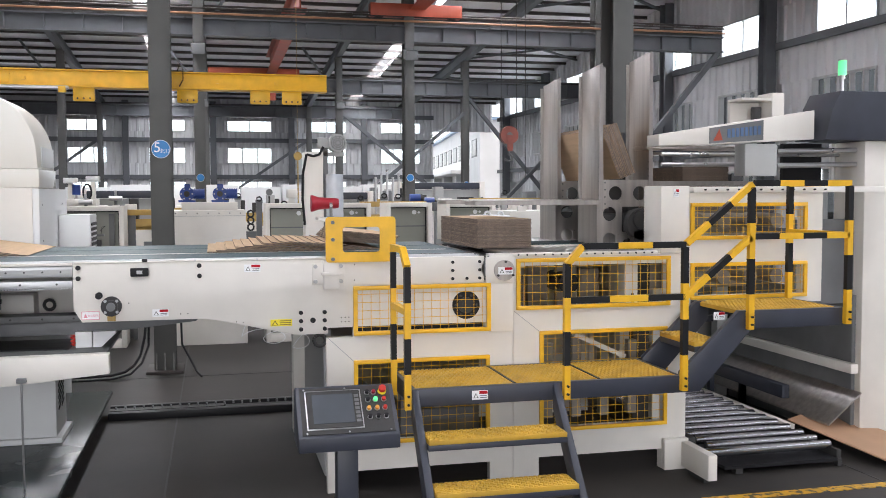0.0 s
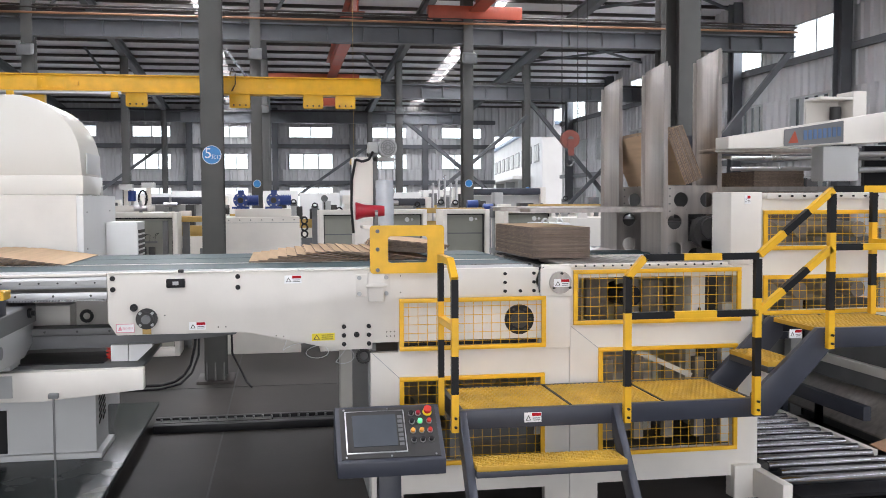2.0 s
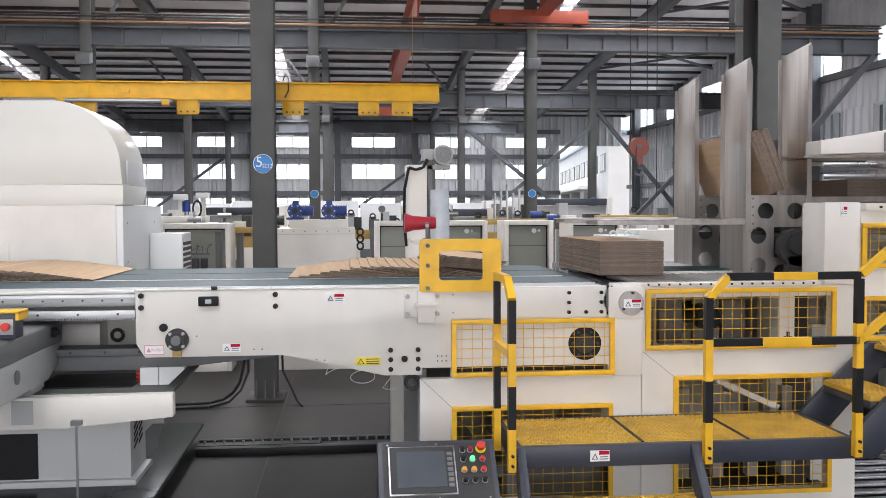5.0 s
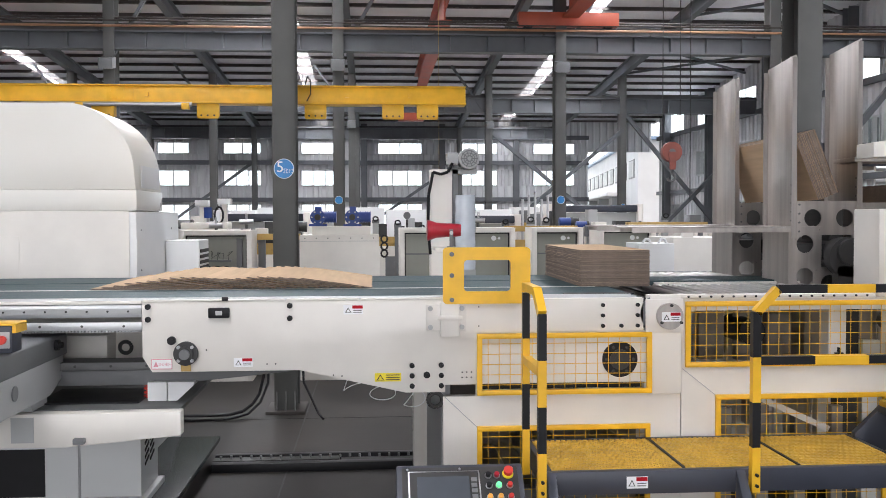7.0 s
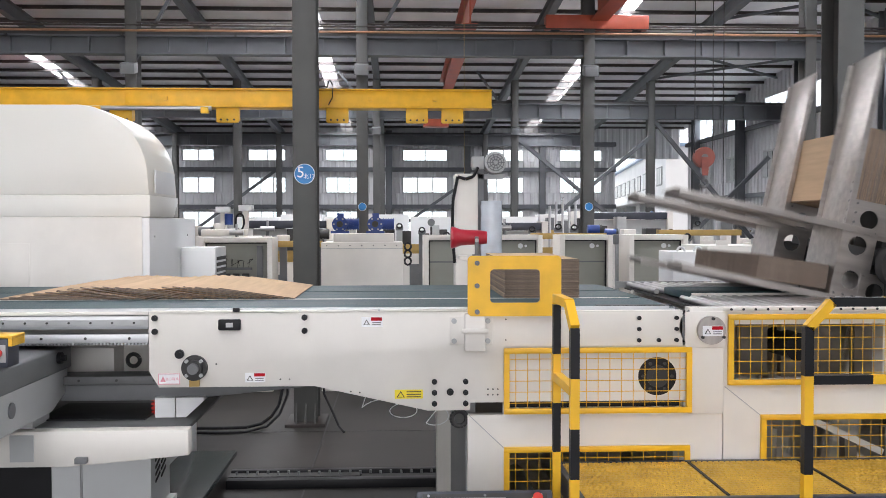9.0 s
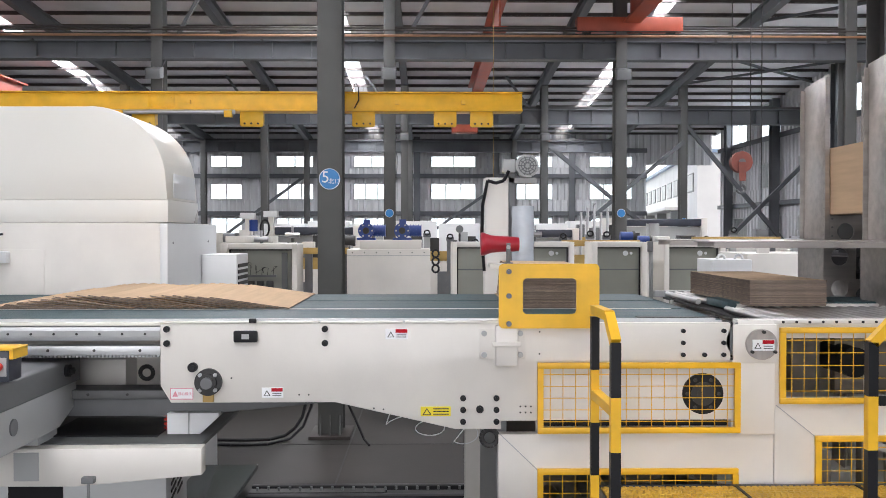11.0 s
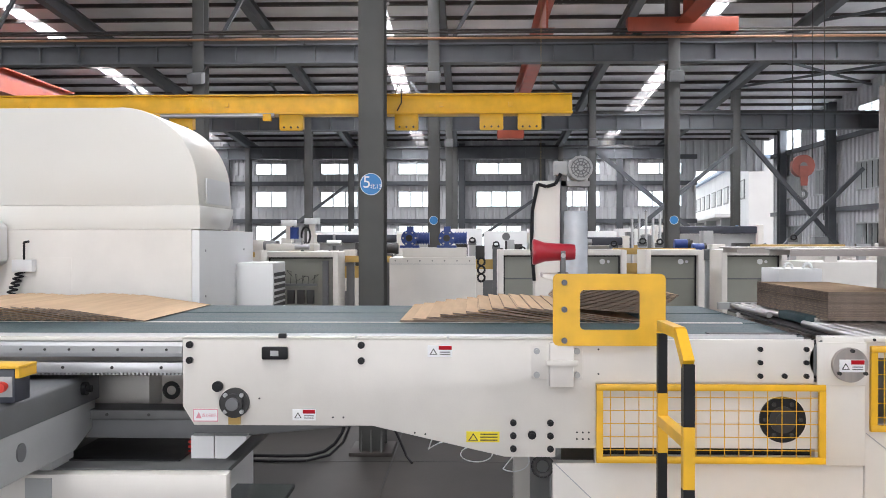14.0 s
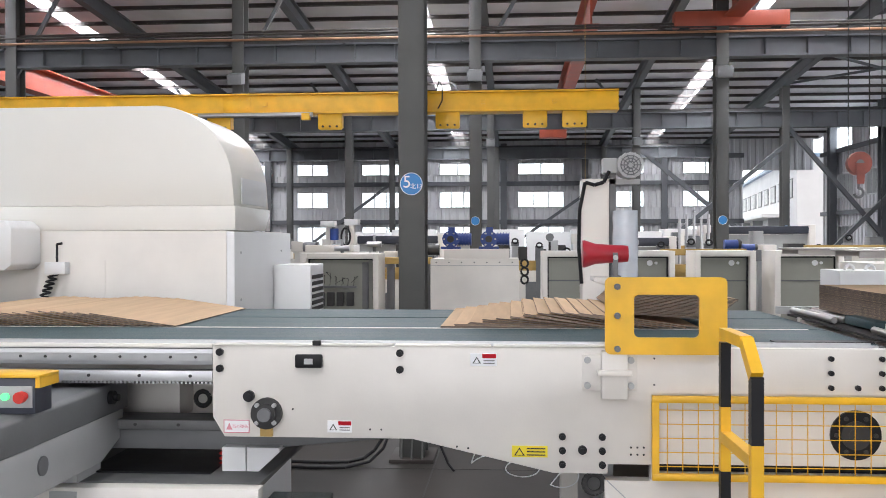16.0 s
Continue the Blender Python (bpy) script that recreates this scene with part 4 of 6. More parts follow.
    for z in (1.845, 1.535):
        striped(root, [(2.755, yf, z), (3.385, yf, z)], w, False, 0.16)
    striped(root, [(3.388, yf, 1.0), (3.388, yf, 1.83)], w, True, 0.2)
    striped(root, [(3.36, 4.28, 1.08), (3.36, 4.28, 1.84)], w, True, 0.2)
    part("rail_segment", bar(bar(B(), (3.388, yf, 1.845), (3.36, 4.28, 1.845), w), (3.388, yf, 1.535), (3.36, 4.28, 1.535), w), YELLOW, root)
    for x, z in ((1.598, 0.64), (2.317, 0.65), (2.737, 0.99), (3.388, 1.0), (0.692, 0.63)):
        bolts(root, [(x, z + 0.03), (x, z + 0.075)], yf - 0.019, 0.007, BLACK)
        part("mounting_plate", bx(B(), x - 0.018, x + 0.018, yf + 0.019, PY - 0.03, z, z + 0.1), YELLOW, root)


access_platform()


# ---- control console ----
def control_console():
    root = thing("control_console", 0.35, 3.6, 0, "slate blue operator console with grey screen and push buttons", "control panel")
    y0, y1 = 3.50, 3.74          # lower front and upper back edge of the sloping face
    z0, z1 = 0.56, 0.775
    box = prism(B(), [(y0, z0), (y0, z0 - 0.075), (y1 + 0.05, z0 - 0.075), (y1 + 0.05, z1 - 0.02), (y1, z1)], 0.09, 0.61, "x", 0.006)
    part("housing", box, NAVY, root)
    ang = math.atan2(z1 - z0, y1 - y0)
    m0 = Matrix.Translation((0.35, (y0 + y1) / 2, (z0 + z1) / 2)) @ Euler((ang, 0, 0)).to_matrix().to_4x4()
    def on(bm):
        bmesh.ops.transform(bm, matrix=m0, verts=bm.verts)
        return bm
    face = part("front_plate", on(bx(B(), -0.238, 0.238, -0.145, 0.145, 0.001, 0.006, 0.001)), DARK, root, "dark grey front plate")
    part("bezel_edge", on(bx(B(), -0.213, 0.08, -0.118, 0.126, 0.006, 0.009, 0.001)), CHROME, face)
    part("bezel", on(bx(B(), -0.207, 0.074, -0.112, 0.12, 0.0092, 0.014, 0.003)), DARK, face)
    part("screen", on(bx(B(), -0.178, 0.035, -0.085, 0.095, 0.0145, 0.017)), SCREEN, face, "dark grey screen")
    for i in range(7):
        part("side_key", on(bx(B(), 0.043, 0.066, 0.07 - 0.026 * i, 0.088 - 0.026 * i, 0.0145, 0.018)), GREY, face)
    grid = [(0.115, 0.10, BLACK), (0.15, 0.10, RED), (0.115, 0.052, BLACK), (0.155, 0.052, GREENLAMP), (0.2, 0.052, REDGLOW), (0.115, -0.002, AMBERLAMP), (0.158, -0.002, AMBERLAMP), (0.2, -0.002, REDGLOW), (0.115, -0.055, BLACK), (0.158, -0.055, BLACK), (0.2, -0.055, BLACK)]
    for x, y, m in grid:
        b = part("button", on(cyl(B(), (x, y, 0.015), 0.0105, 0.018, "z", 16)), m, face)
        part("collar", on(cyl(B(), (x, y, 0.008), 0.014, 0.006, "z", 18)), CHROME, face)
    part("emergency_stop", on(cyl(cyl(B(), (0.197, 0.107, 0.03), 0.019, 0.018, "z", 20), (0.197, 0.107, 0.014), 0.012, 0.02, "z", 12)), REDGLOW, face, "red mushroom button")
    part("emergency_ring", on(cyl(B(), (0.197, 0.107, 0.008), 0.023, 0.004, "z", 22)), LABELYELLOW, face)
    for x in (-0.215, 0, 0.215):
        for y in (-0.136, 0.136):
            part("screw", on(cyl(B(), (x, y, 0.007), 0.005, 0.004, "z", 8)), CHROME, face)
    part("pedestal", bx(B(), 0.295, 0.405, 3.6, 3.71, 0.02, z0 - 0.075, 0.004), NAVY, root)
    part("foot_plate", bx(B(), 0.2, 0.5, 3.52, 3.79, 0, 0.02, 0.003), NAVY, root)


control_console()


# ---- floor rollers, hardboard sheet, gantry ----
def floor_roller_conveyor():
    root = thing("floor_roller_conveyor", 3.4, 4.8, 0, "low floor conveyor of shiny steel rollers with cream side rails", "roller conveyor")
    part("side_rail", bx(B(), 2.60, 2.66, 3.93, 4.28, 0.03, 0.19, 0.004), CREAM, root)
    part("side_rail", bx(B(), 2.74, 2.80, 4.46, 6.3, 0.03, 0.16, 0.004), DARK, root)
    part("guide_rail", bx(B(), 3.75, 3.81, 4.93, 6.4, 0.27, 0.37, 0.006), NAVY, root)
    for i in range(14):
        y = 4.19 + i * 0.152
        a = 2.67 if y < 4.3 else 2.81
        part("roller", cyl(B(), ((a + 3.62) / 2, y, 0.13), 0.03, 3.62 - a, "x", 28), CHROMED, root)
    part("end_rail", bx(B(), 3.63, 3.68, 4.66, 6.3, 0.05, 0.15, 0.003), CREAM, root)
    part("end_rail", bx(B(), 3.63, 3.66, 4.12, 4.655, 0.05, 0.11, 0.003), DARK, root)
    # Black sheet added to paint the shade between and below the rollers.
    part("dark_pan", bx(B(), 2.81, 3.62, 4.1, 6.3, 0.04, 0.06), BLACK, root)
    for y in (4.12, 5.0, 6.0):
        part("foot", bx(B(), 3.64, 3.67, y, y + 0.05, 0, 0.05), DARK, root)
        part("foot", bx(B(), 2.9, 2.95, y, y + 0.05, 0, 0.04), DARK, root)
        part("foot", bx(B(), 3.76, 3.80, max(5.5, y), max(5.5, y) + 0.05, 0, 0.27), NAVY, root)
    part("foot", bx(B(), 2.61, 2.65, 4.0, 4.2, 0, 0.03), DARK, root)
    part("foot", bx(B(), 2.75, 2.79, 4.6, 6.2, 0, 0.03), DARK, root)


floor_roller_conveyor()
board = B()
quad = [(3.66, 4.72, 0.163), (4.12, 4.98, 0.163), (4.52, 3.98, 0.002), (4.0, 3.62, 0.002)]
low, high = [board.verts.new(p) for p in quad], [board.verts.new((x, y, z + 0.009)) for x, y, z in quad]
board.faces.new(low), board.faces.new(high)
for i in range(4):
    board.faces.new((low[i], low[(i + 1) % 4], high[(i + 1) % 4], high[i]))
bmesh.ops.recalc_face_normals(board, faces=board.faces)
single("hardboard_sheet", board, PLY, "brown hardboard sheet leaning from the rollers to the floor", "board")


def gantry():
    root = thing("gantry", 4.35, 4.7, 0, "cream gantry post carrying a slate blue beam and a signal lamp", "gantry")
    part("post", bx(B(), 4.13, 4.62, 4.56, 4.9, 0, 2.148, 0.008), CREAM, root)
    part("beam_housing", prism(B(), [(3.77, 2.15), (3.82, 2.36), (3.885, 2.485), (5.3, 2.485), (5.3, 2.15)], 4.5, 4.86, "y", 0.006), NAVY, root)
    lamp = part("signal_lamp", cyl(B(), (4.0, 4.65, 2.66), 0.028, 0.1, "z", 20), GREENLAMP, root, "glowing green signal lamp")
    part("lamp_stem", cyl(cyl(B(), (4.0, 4.65, 2.54), 0.012, 0.14, "z", 12), (4.0, 4.65, 2.6), 0.02, 0.03, "z", 14), CHROME, lamp)
    part("lamp_cap", cyl(B(), (4.0, 4.65, 2.715), 0.029, 0.012, "z", 20), MIDGREY, lamp)
    part("arm", prism(B(), [(2.59, 2.105), (2.59, 2.181), (3.765, 2.36), (3.765, 2.16), (2.95, 2.115)], 4.62, 4.8, "y", 0.004), CREAM, root)
    lb = part("name_plate", prism(B(), [(2.96, 2.122), (2.96, 2.226), (3.365, 2.286), (3.365, 2.15)], 4.612, 4.618), GREY, root, "grey name plate with an orange mark and blue bars")
    part("mark", prism(B(), [(2.985, 2.14), (3.055, 2.145), (3.03, 2.22)], 4.608, 4.611), ORANGE, lb)
    t = B()
    for i in range(8):
        bx(t, 3.09 + 0.033 * i, 3.113 + 0.033 * i, 4.608, 4.611, 2.162 + 0.0035 * i, 2.222 + 0.0035 * i)
    part("lettering_bars", t, FADEDBLUE, lb)
    part("gearbox", bx(bx(bx(B(), 3.44, 3.535, 4.63, 4.82, 2.305, 2.475, 0.006), 3.21, 3.438, 4.63, 4.82, 2.42, 2.438, 0.003), 3.21, 3.438, 4.79, 4.818, 2.27, 2.418), CREAM, root)
    part("motor", cyl(B(), (3.36, 4.7, 2.335), 0.035, 0.09, "z", 16), DARK, root)
    part("hanger", bx(B(), 3.245, 3.49, 4.64, 4.78, 1.905, 2.125, 0.004), MIDGREY, root)
    p = B()
    for z in (2.06, 1.99):
        rod(p, (2.75, 4.9, z), (4.2, 4.85, z), 0.014, 10)
    for z in (2.03, 1.93):
        rod(p, (3.5, 4.66, z + 0.045), (4.2, 4.66, z + 0.06), 0.018, 10)
    part("guide_rod", p, CHROME, root)
    part("cross_tray", bx(B(), 2.66, 3.7, 4.95, 5.2, 2.10, 2.125, 0.003), STEEL, root)
    part("dark_cover", bx(B(), 2.68, 3.3, 5.4, 5.9, 2.1, 2.24), NAVY, root)
    part("rear_screen", bx(B(), 3.0, 4.2, 6.3, 6.36, 1.3, 1.95), DARK, root)
    part("rear_panel", bx(B(), 4.11, 4.5, 4.905, 4.94, 1.87, 2.147, 0.004), WHITE, root, "white panel behind the post")
    part("dark_screen", bx(B(), 3.74, 4.06, 4.955, 4.99, 1.86, 2.147), BLACK, root)
    part("rear_leg", bx(B(), 4.1, 4.2, 6.28, 6.38, 0, 1.95), DARK, root)


gantry()


# ---- yellow frame, horn, motor post ----
def sight_frame():
    root = thing("sight_frame", 0.45, FY, 1.233, "yellow steel plate with a window, bolted on a cream arm", "guard plate")
    x0, x1, z0, z1 = 0.327, 0.742, 1.39, 1.657
    i0, i1, j0, j1 = 0.426, 0.648, 1.449, 1.597
    y = FY - 0.055
    def rr(a, b, c, d, r):
        return arc(b - r, d - r, r, 0, 90, 5) + arc(a + r, d - r, r, 90, 180, 5) + arc(a + r, c + r, r, 180, 270, 5) + arc(b - r, c + r, r, 270, 360, 5)
    bm = B()
    out, hole = rr(x0, x1, z0, z1, 0.02), rr(i0, i1, j0, j1, 0.018)
    n = len(out)
    for yy, flip in ((y, 0), (y + 0.014, 1)):
        a, b = [bm.verts.new((p[0], yy, p[1])) for p in out], [bm.verts.new((p[0], yy, p[1])) for p in hole]
        for i in range(n):
            bm.faces.new((a[i], a[(i + 1) % n], b[(i + 1) % n], b[i]))
        if flip:
            for ring, old in ((a, pa), (b, pb)):
                for i in range(n):
                    bm.faces.new((ring[i], ring[(i + 1) % n], old[(i + 1) % n], old[i]))
        pa, pb = a, b
    bmesh.ops.recalc_face_normals(bm, faces=bm.faces)
    pl = part("plate", bm, YELLOW, root, "yellow plate with a rounded window")
    bolts(pl, [(0.368, z) for z in (1.625, 1.525, 1.41)], y, 0.011, GREY)
    part("arm", bx(B(), 0.315, 0.405, FY - 0.05, FY - 0.014, 1.233, 1.40, 0.004), CREAM, root)
    part("clamp", bx(B(), 0.30, 0.42, FY - 0.062, FY - 0.05, 1.315, 1.335, 0.003), CREAM, root)
    bolts(root, [(x, z) for x in (0.268, 0.418) for z in (1.367, 1.278)], FY - 0.02, 0.012, MIDGREY)
    part("mounting_plate", bx(B(), 0.25, 0.44, FY - 0.02, FY - 0.012, 1.26, 1.385, 0.002), CREAM, root)


sight_frame()


def horn():
    root = thing("loudspeaker_horn", 0.33, 4.52, BELT_Z, "red plastic horn loudspeaker on a cream bracket", "loudspeaker")
    y, z = 4.52, 1.735
    b = B()
    prof = [(0.264, 0.049), (0.272, 0.051), (0.285, 0.047), (0.31, 0.038), (0.36, 0.034), (0.41, 0.032), (0.43, 0.029)]
    rings = [[b.verts.new((x, y + r * math.cos(t), z + r * math.sin(t))) for t in np.linspace(0, 2 * math.pi, 28, endpoint=False)] for x, r in prof]
    for p, q in zip(rings, rings[1:]):
        for i in range(28):
            b.faces.new((p[i], p[(i + 1) % 28], q[(i + 1) % 28], q[i]))
    b.faces.new(rings[-1]), b.faces.new(rings[0])
    bmesh.ops.recalc_face_normals(b, faces=b.faces)
    part("bell", b, RED, root)
    part("bracket", bx(B(), 0.372, 0.39, y - 0.042, y - 0.036, 1.655, 1.74, 0.002), GREY, root)
    part("knob", cyl(B(), (0.381, y - 0.046, 1.722), 0.009, 0.01, "y", 12), MIDGREY, root)
    part("bracket_foot", bx(B(), 0.365, 0.40, y - 0.05, y + 0.03, 1.648, 1.656), GREY, root)
    part("top_arm", prism(B(), [(0.30, 1.635), (0.30, 1.652), (0.385, 1.648), (0.41, 1.62), (0.41, 1.60), (0.37, 1.615)], y - 0.05, y + 0.1, "y", 0.003), CREAM, root)
    part("rear_leg", bx(B(), 0.372, 0.41, y - 0.05, y + 0.1, BELT_Z + 0.002, 1.6, 0.003), CREAM, root)


horn()


def motor_post():
    root = thing("lift_column", 0.5, 6.3, 0, "cream lifting column with a grey motor and a wrapped cylinder", "machine")
    part("column", bx(B(), 0.385, 0.53, 6.22, 6.42, 0, 2.12, 0.005), CREAM, root)
    part("track", bx(B(), 0.535, 0.57, 6.25, 6.38, 0.4, 2.2), GREY, root)
    m = cyl(B(), (0.637, 6.22, 2.187), 0.068, 0.16, "y", 32)
    for i in range(16):
        a = 2 * math.pi * i / 16
        bar(m, (0.637 + 0.066 * math.cos(a), 6.15, 2.187 + 0.066 * math.sin(a)), (0.637 + 0.066 * math.cos(a), 6.29, 2.187 + 0.066 * math.sin(a)), 0.006, 0.012)
    mo = part("motor", m, MIDGREY, root, "grey finned electric motor")
    g = B()
    for r in (0.02, 0.036, 0.052):
        tube(g, [(0.637 + r * math.cos(a), 6.137, 2.187 + r * math.sin(a)) for a in np.linspace(0, 2 * math.pi, 18)], 0.003, 5)
    for i in range(10):
        a = 2 * math.pi * i / 10
        rod(g, (0.637 + 0.012 * math.cos(a), 6.137, 2.187 + 0.012 * math.sin(a)), (0.637 + 0.058 * math.cos(a), 6.137, 2.187 + 0.058 * math.sin(a)), 0.003, 5)
    part("fan_grille", g, GREY, mo)
    part("terminal_box", bx(B(), 0.495, 0.57, 6.2, 6.3, 2.15, 2.23, 0.005), MIDGREY, mo)
    part("motor_bracket", bx(B(), 0.53, 0.7, 6.25, 6.36, 2.09, 2.12), MIDGREY, root)
    w = B()
    rings = []
    for i, z in enumerate(np.linspace(1.45, 1.945, 12)):
        rings.append([w.verts.new((0.615 + (0.068 + 0.002 * math.sin(3 * a + i * 2.3)) * math.cos(a), 6.2 + 0.07 * math.sin(a), z)) for a in np.linspace(0, 2 * math.pi, 20, endpoint=False)])
    for p, q in zip(rings, rings[1:]):
        for i in range(20):
            w.faces.new((p[i], p[(i + 1) % 20], q[(i + 1) % 20], q[i]))
    w.faces.new(rings[-1]), w.faces.new(rings[0])
    bmesh.ops.recalc_face_normals(w, faces=w.faces)
    part("wrapped_cylinder", w, FILM, root, "cylinder wrapped in crumpled clear film")
    part("cylinder_foot", bx(B(), 0.54, 0.68, 6.16, 6.26, 1.3, 1.45), MIDGREY, root)
    c = B()
    tube(c, [(0.38, 6.2, 1.55), (0.365, 6.2, 1.75), (0.37, 6.2, 1.95), (0.40, 6.2, 2.10), (0.45, 6.2, 2.085), (0.5, 6.2, 2.1), (0.53, 6.2, 2.16)], 0.01, 8)
    part("cable", c, BLACK, root)


motor_post()


# ---- hood machine ----
def hood_machine():
    root = thing("hood_machine", -2.4, 6.8, 0, "large cream machine with a rounded hood and smooth panels", "machine")
    y0, y1 = 6.25, 7.0
    out = [(-5.5, 1.985)] + [(-5.5, 2.548), (-2.05, 2.553)] + arc(-2.02, 2.10, 0.455, 88, 8, 12) + [(-1.555, 1.985)]
    part("hood", prism(B(), out, y0, y1, "y", 0.008), PALE, root)
    part("collar", bx(B(), -5.5, -1.55, y0 - 0.006, y1 + 0.01, 1.847, 1.984, 0.002), PALE, root)
    part("lower_panel", bx(B(), -5.5, -1.6, y0 - 0.01, 7.55, 0.0, 1.845, 0.003), CREAM, root)
    part("corner_panel", bx(B(), -1.597, -1.55, y0 - 0.018, 7.58, 0.0, 1.84, 0.004), WHITE, root)
    part("inset_panel", bx(B(), -3.03, -2.30, y0 - 0.016, y0 - 0.0105, 1.2, 1.68, 0.002), CREAM, root)
    u = bx(B(), -1.548, -1.30, 7.08, 7.5, 1.05, 1.63, 0.006)
    ac = part("cooling_unit", u, WHITE, root, "white cooling unit with side louvres")
    for i in range(9):
        part("louvre", bx(B(), -1.301, -1.294, 7.12, 7.46, 1.2 + 0.042 * i, 1.225 + 0.042 * i), DARK, ac)
    for z in (1.45, 1.72):
        for yy in (y0 + 0.1, 7.3):
            part("screw", cyl(B(), (-1.548, yy, z), 0.007, 0.006, "x", 8), MIDGREY, root)
    part("side_cover", bx(B(), -1.553, -1.545, y0 + 0.12, y1 - 0.1, 2.0, 2.15, 0.002), WHITE, root)
    # handset box and coiled lead
    hb = part("handset_box", bx(B(), -2.62, -2.5, y0 - 0.09, y0 - 0.03, 1.60, 1.67, 0.004), WHITE, root, "small white handset box")
    part("handle", tube(B(), [(-2.56, y0 - 0.06, 1.67), (-2.56, y0 - 0.06, 1.77), (-2.53, y0 - 0.06, 1.775)], 0.007, 8), BLACK, hb)
    pts = [(-2.58 - 0.02 * i / 10 + 0.025 * math.cos(i * 1.1), y0 - 0.06 + 0.02 * math.sin(i * 1.1), 1.6 - 0.0045 * i) for i in range(46)]
    part("coiled_lead", tube(B(), pts, 0.006, 6), BLACK, hb, "black coiled lead")
    part("side_box", prism(B(), [(-3.5, 1.63), (-3.5, 1.9), (-2.71, 1.9), (-2.67, 1.86), (-2.67, 1.66), (-2.71, 1.63)], y0 - 0.35, y0 - 0.025, "y", 0.01), WHITE, root)


hood_machine()


# ---- left feeder ----
def left_feeder():
    root = thing("feeder_unit", -1.6, 5.0, 0, "cream and grey feeder unit with silver rack rails and vented base", "machine")
    r = B()
    r1 = part("rack_rail", bx(B(), -3.4, -1.078, FY + 0.005, FY + 0.06, 1.335, 1.395, 0.003), ALU, root, "silver linear rail")
    part("rail_groove", bx(B(), -3.4, -1.078, FY - 0.004, FY + 0.004, 1.352, 1.378), MIDGREY, r1)
    bolts(r1, [(-3.3 + 0.094 * i, 1.365) for i in range(24)], FY - 0.004, 0.005, DARK, deep=0.004)
    r2 = part("toothed_rack", bx(B(), -3.4, -1.078, FY + 0.0, FY + 0.05, 1.275, 1.315, 0.002), ALU, root, "toothed steel rack")
    bolts(r2, [(-3.25 + 0.19 * i, 1.296) for i in range(12)], FY, 0.006, DARK, deep=0.004)
    t = B()
    for i in range(120):
        bx(t, -2.9 + 0.0152 * i, -2.892 + 0.0152 * i, FY + 0.004, FY + 0.046, 1.266, 1.2745)
    part("rack_teeth", t, ALU, r2)
    part("top_strip", bx(B(), -3.4, -1.078, FY - 0.002, FY + 0.03, 1.398, 1.412, 0.002), CREAM, root)
    # inside
    part("inner_wall", bx(B(), -3.4, -1.0, FY + 0.62, FY + 0.66, 0.98, 1.36), CREAM, root)
    part("inner_box", bx(B(), -1.75, -1.36, FY + 0.45, FY + 0.618, 1.06, 1.2, 0.004), CREAM, root)
    cb = part("cross_beam", bx(B(), -2.2, -0.9, FY + 0.18, FY + 0.34, 1.062, 1.10, 0.003), BEDGREY, root)
    bolts(cb, [(-1.95 + 0.17 * i, 1.082) for i in range(6)], FY + 0.18, 0.006, DARK, deep=0.004)
    part("lower_beam", prism(B(), [(-2.2, 0.985), (-2.2, 1.058), (-0.4, 1.058), (-0.42, 1.04), (-1.0, 0.985)], FY + 0.2, FY + 0.32, "y", 0.003), GREY, root)
    cyls = B()
    pts = [(-1.28 + 0.03 * math.cos(a), FY + 0.5, 1.13 + 0.03 * math.sin(a)) for a in np.linspace(0, 2 * math.pi, 18)]
    part("ring", tube(cyls, pts, 0.01, 8), DARK, root)
    sp = B()
    for i in range(6):
        tube(sp, [(-1.13, FY + 0.25, 1.0 - 0.02 * i), (-1.10, FY + 0.25, 0.99 - 0.02 * i), (-1.13, FY + 0.25, 0.98 - 0.02 * i)], 0.005, 6)
    # The spring glows faintly to look brighter.
    part("spring", sp, REDGLOW, root, "red spring")
    part("foot_block", bx(B(), -1.09, -1.0, FY + 0.15, FY + 0.3, 0.915, 1.005), WHITE, root)
    part("foot_block", prism(B(), [(-0.995, 0.915), (-0.995, 1.005), (-0.87, 1.005), (-0.87, 0.99), (-0.95, 0.915)], FY + 0.15, FY + 0.3, "y"), WHITE, root)
    part("bed_plate", bx(B(), -3.4, -0.9, FY - 0.02, FY + 0.85, 0.895, 0.913, 0.002), BEDGREY, root)
    part("dark_pan", bx(B(), -1.6, -1.12, FY + 0.1, FY + 0.5, 0.914, 0.92), BLACK, root)
    # cream cross beam with a rod
    fb = part("front_beam", prism(B(), [(-3.4, 0.90), (-3.4, 0.76), (-1.4, 0.755), (-0.885, 0.80), (-0.885, 0.912)], FY - 0.10, FY - 0.025, "y", 0.004), CREAM, root)
    part("cover_plate", bx(B(), -1.64, -1.54, FY - 0.106, FY - 0.1, 0.755 + 0.025, 0.895), MIDGREY, fb)
    part("rod", rod(B(), (-1.335, FY - 0.12, 0.79), (-1.335, FY - 0.12, 0.15), 0.006, 8), CHROME, fb)
    part("clamp", bx(B(), -1.36, -1.31, FY - 0.135, FY - 0.1, 0.775, 0.80, 0.003), GREY, fb)
    # vented base cabinet
    cab = part("base_cabinet", prism(B(), [(-3.4, 0.188), (-3.4, 0.80), (-1.345, 0.80), (-1.345, 0.188)], 5.42, 5.85, "y", 0.006), WHITE, root, "white base cabinet")
    part("skirt", bx(B(), -3.4, -1.31, 5.39, 5.88, 0.15, 0.186, 0.004), WHITE, cab)
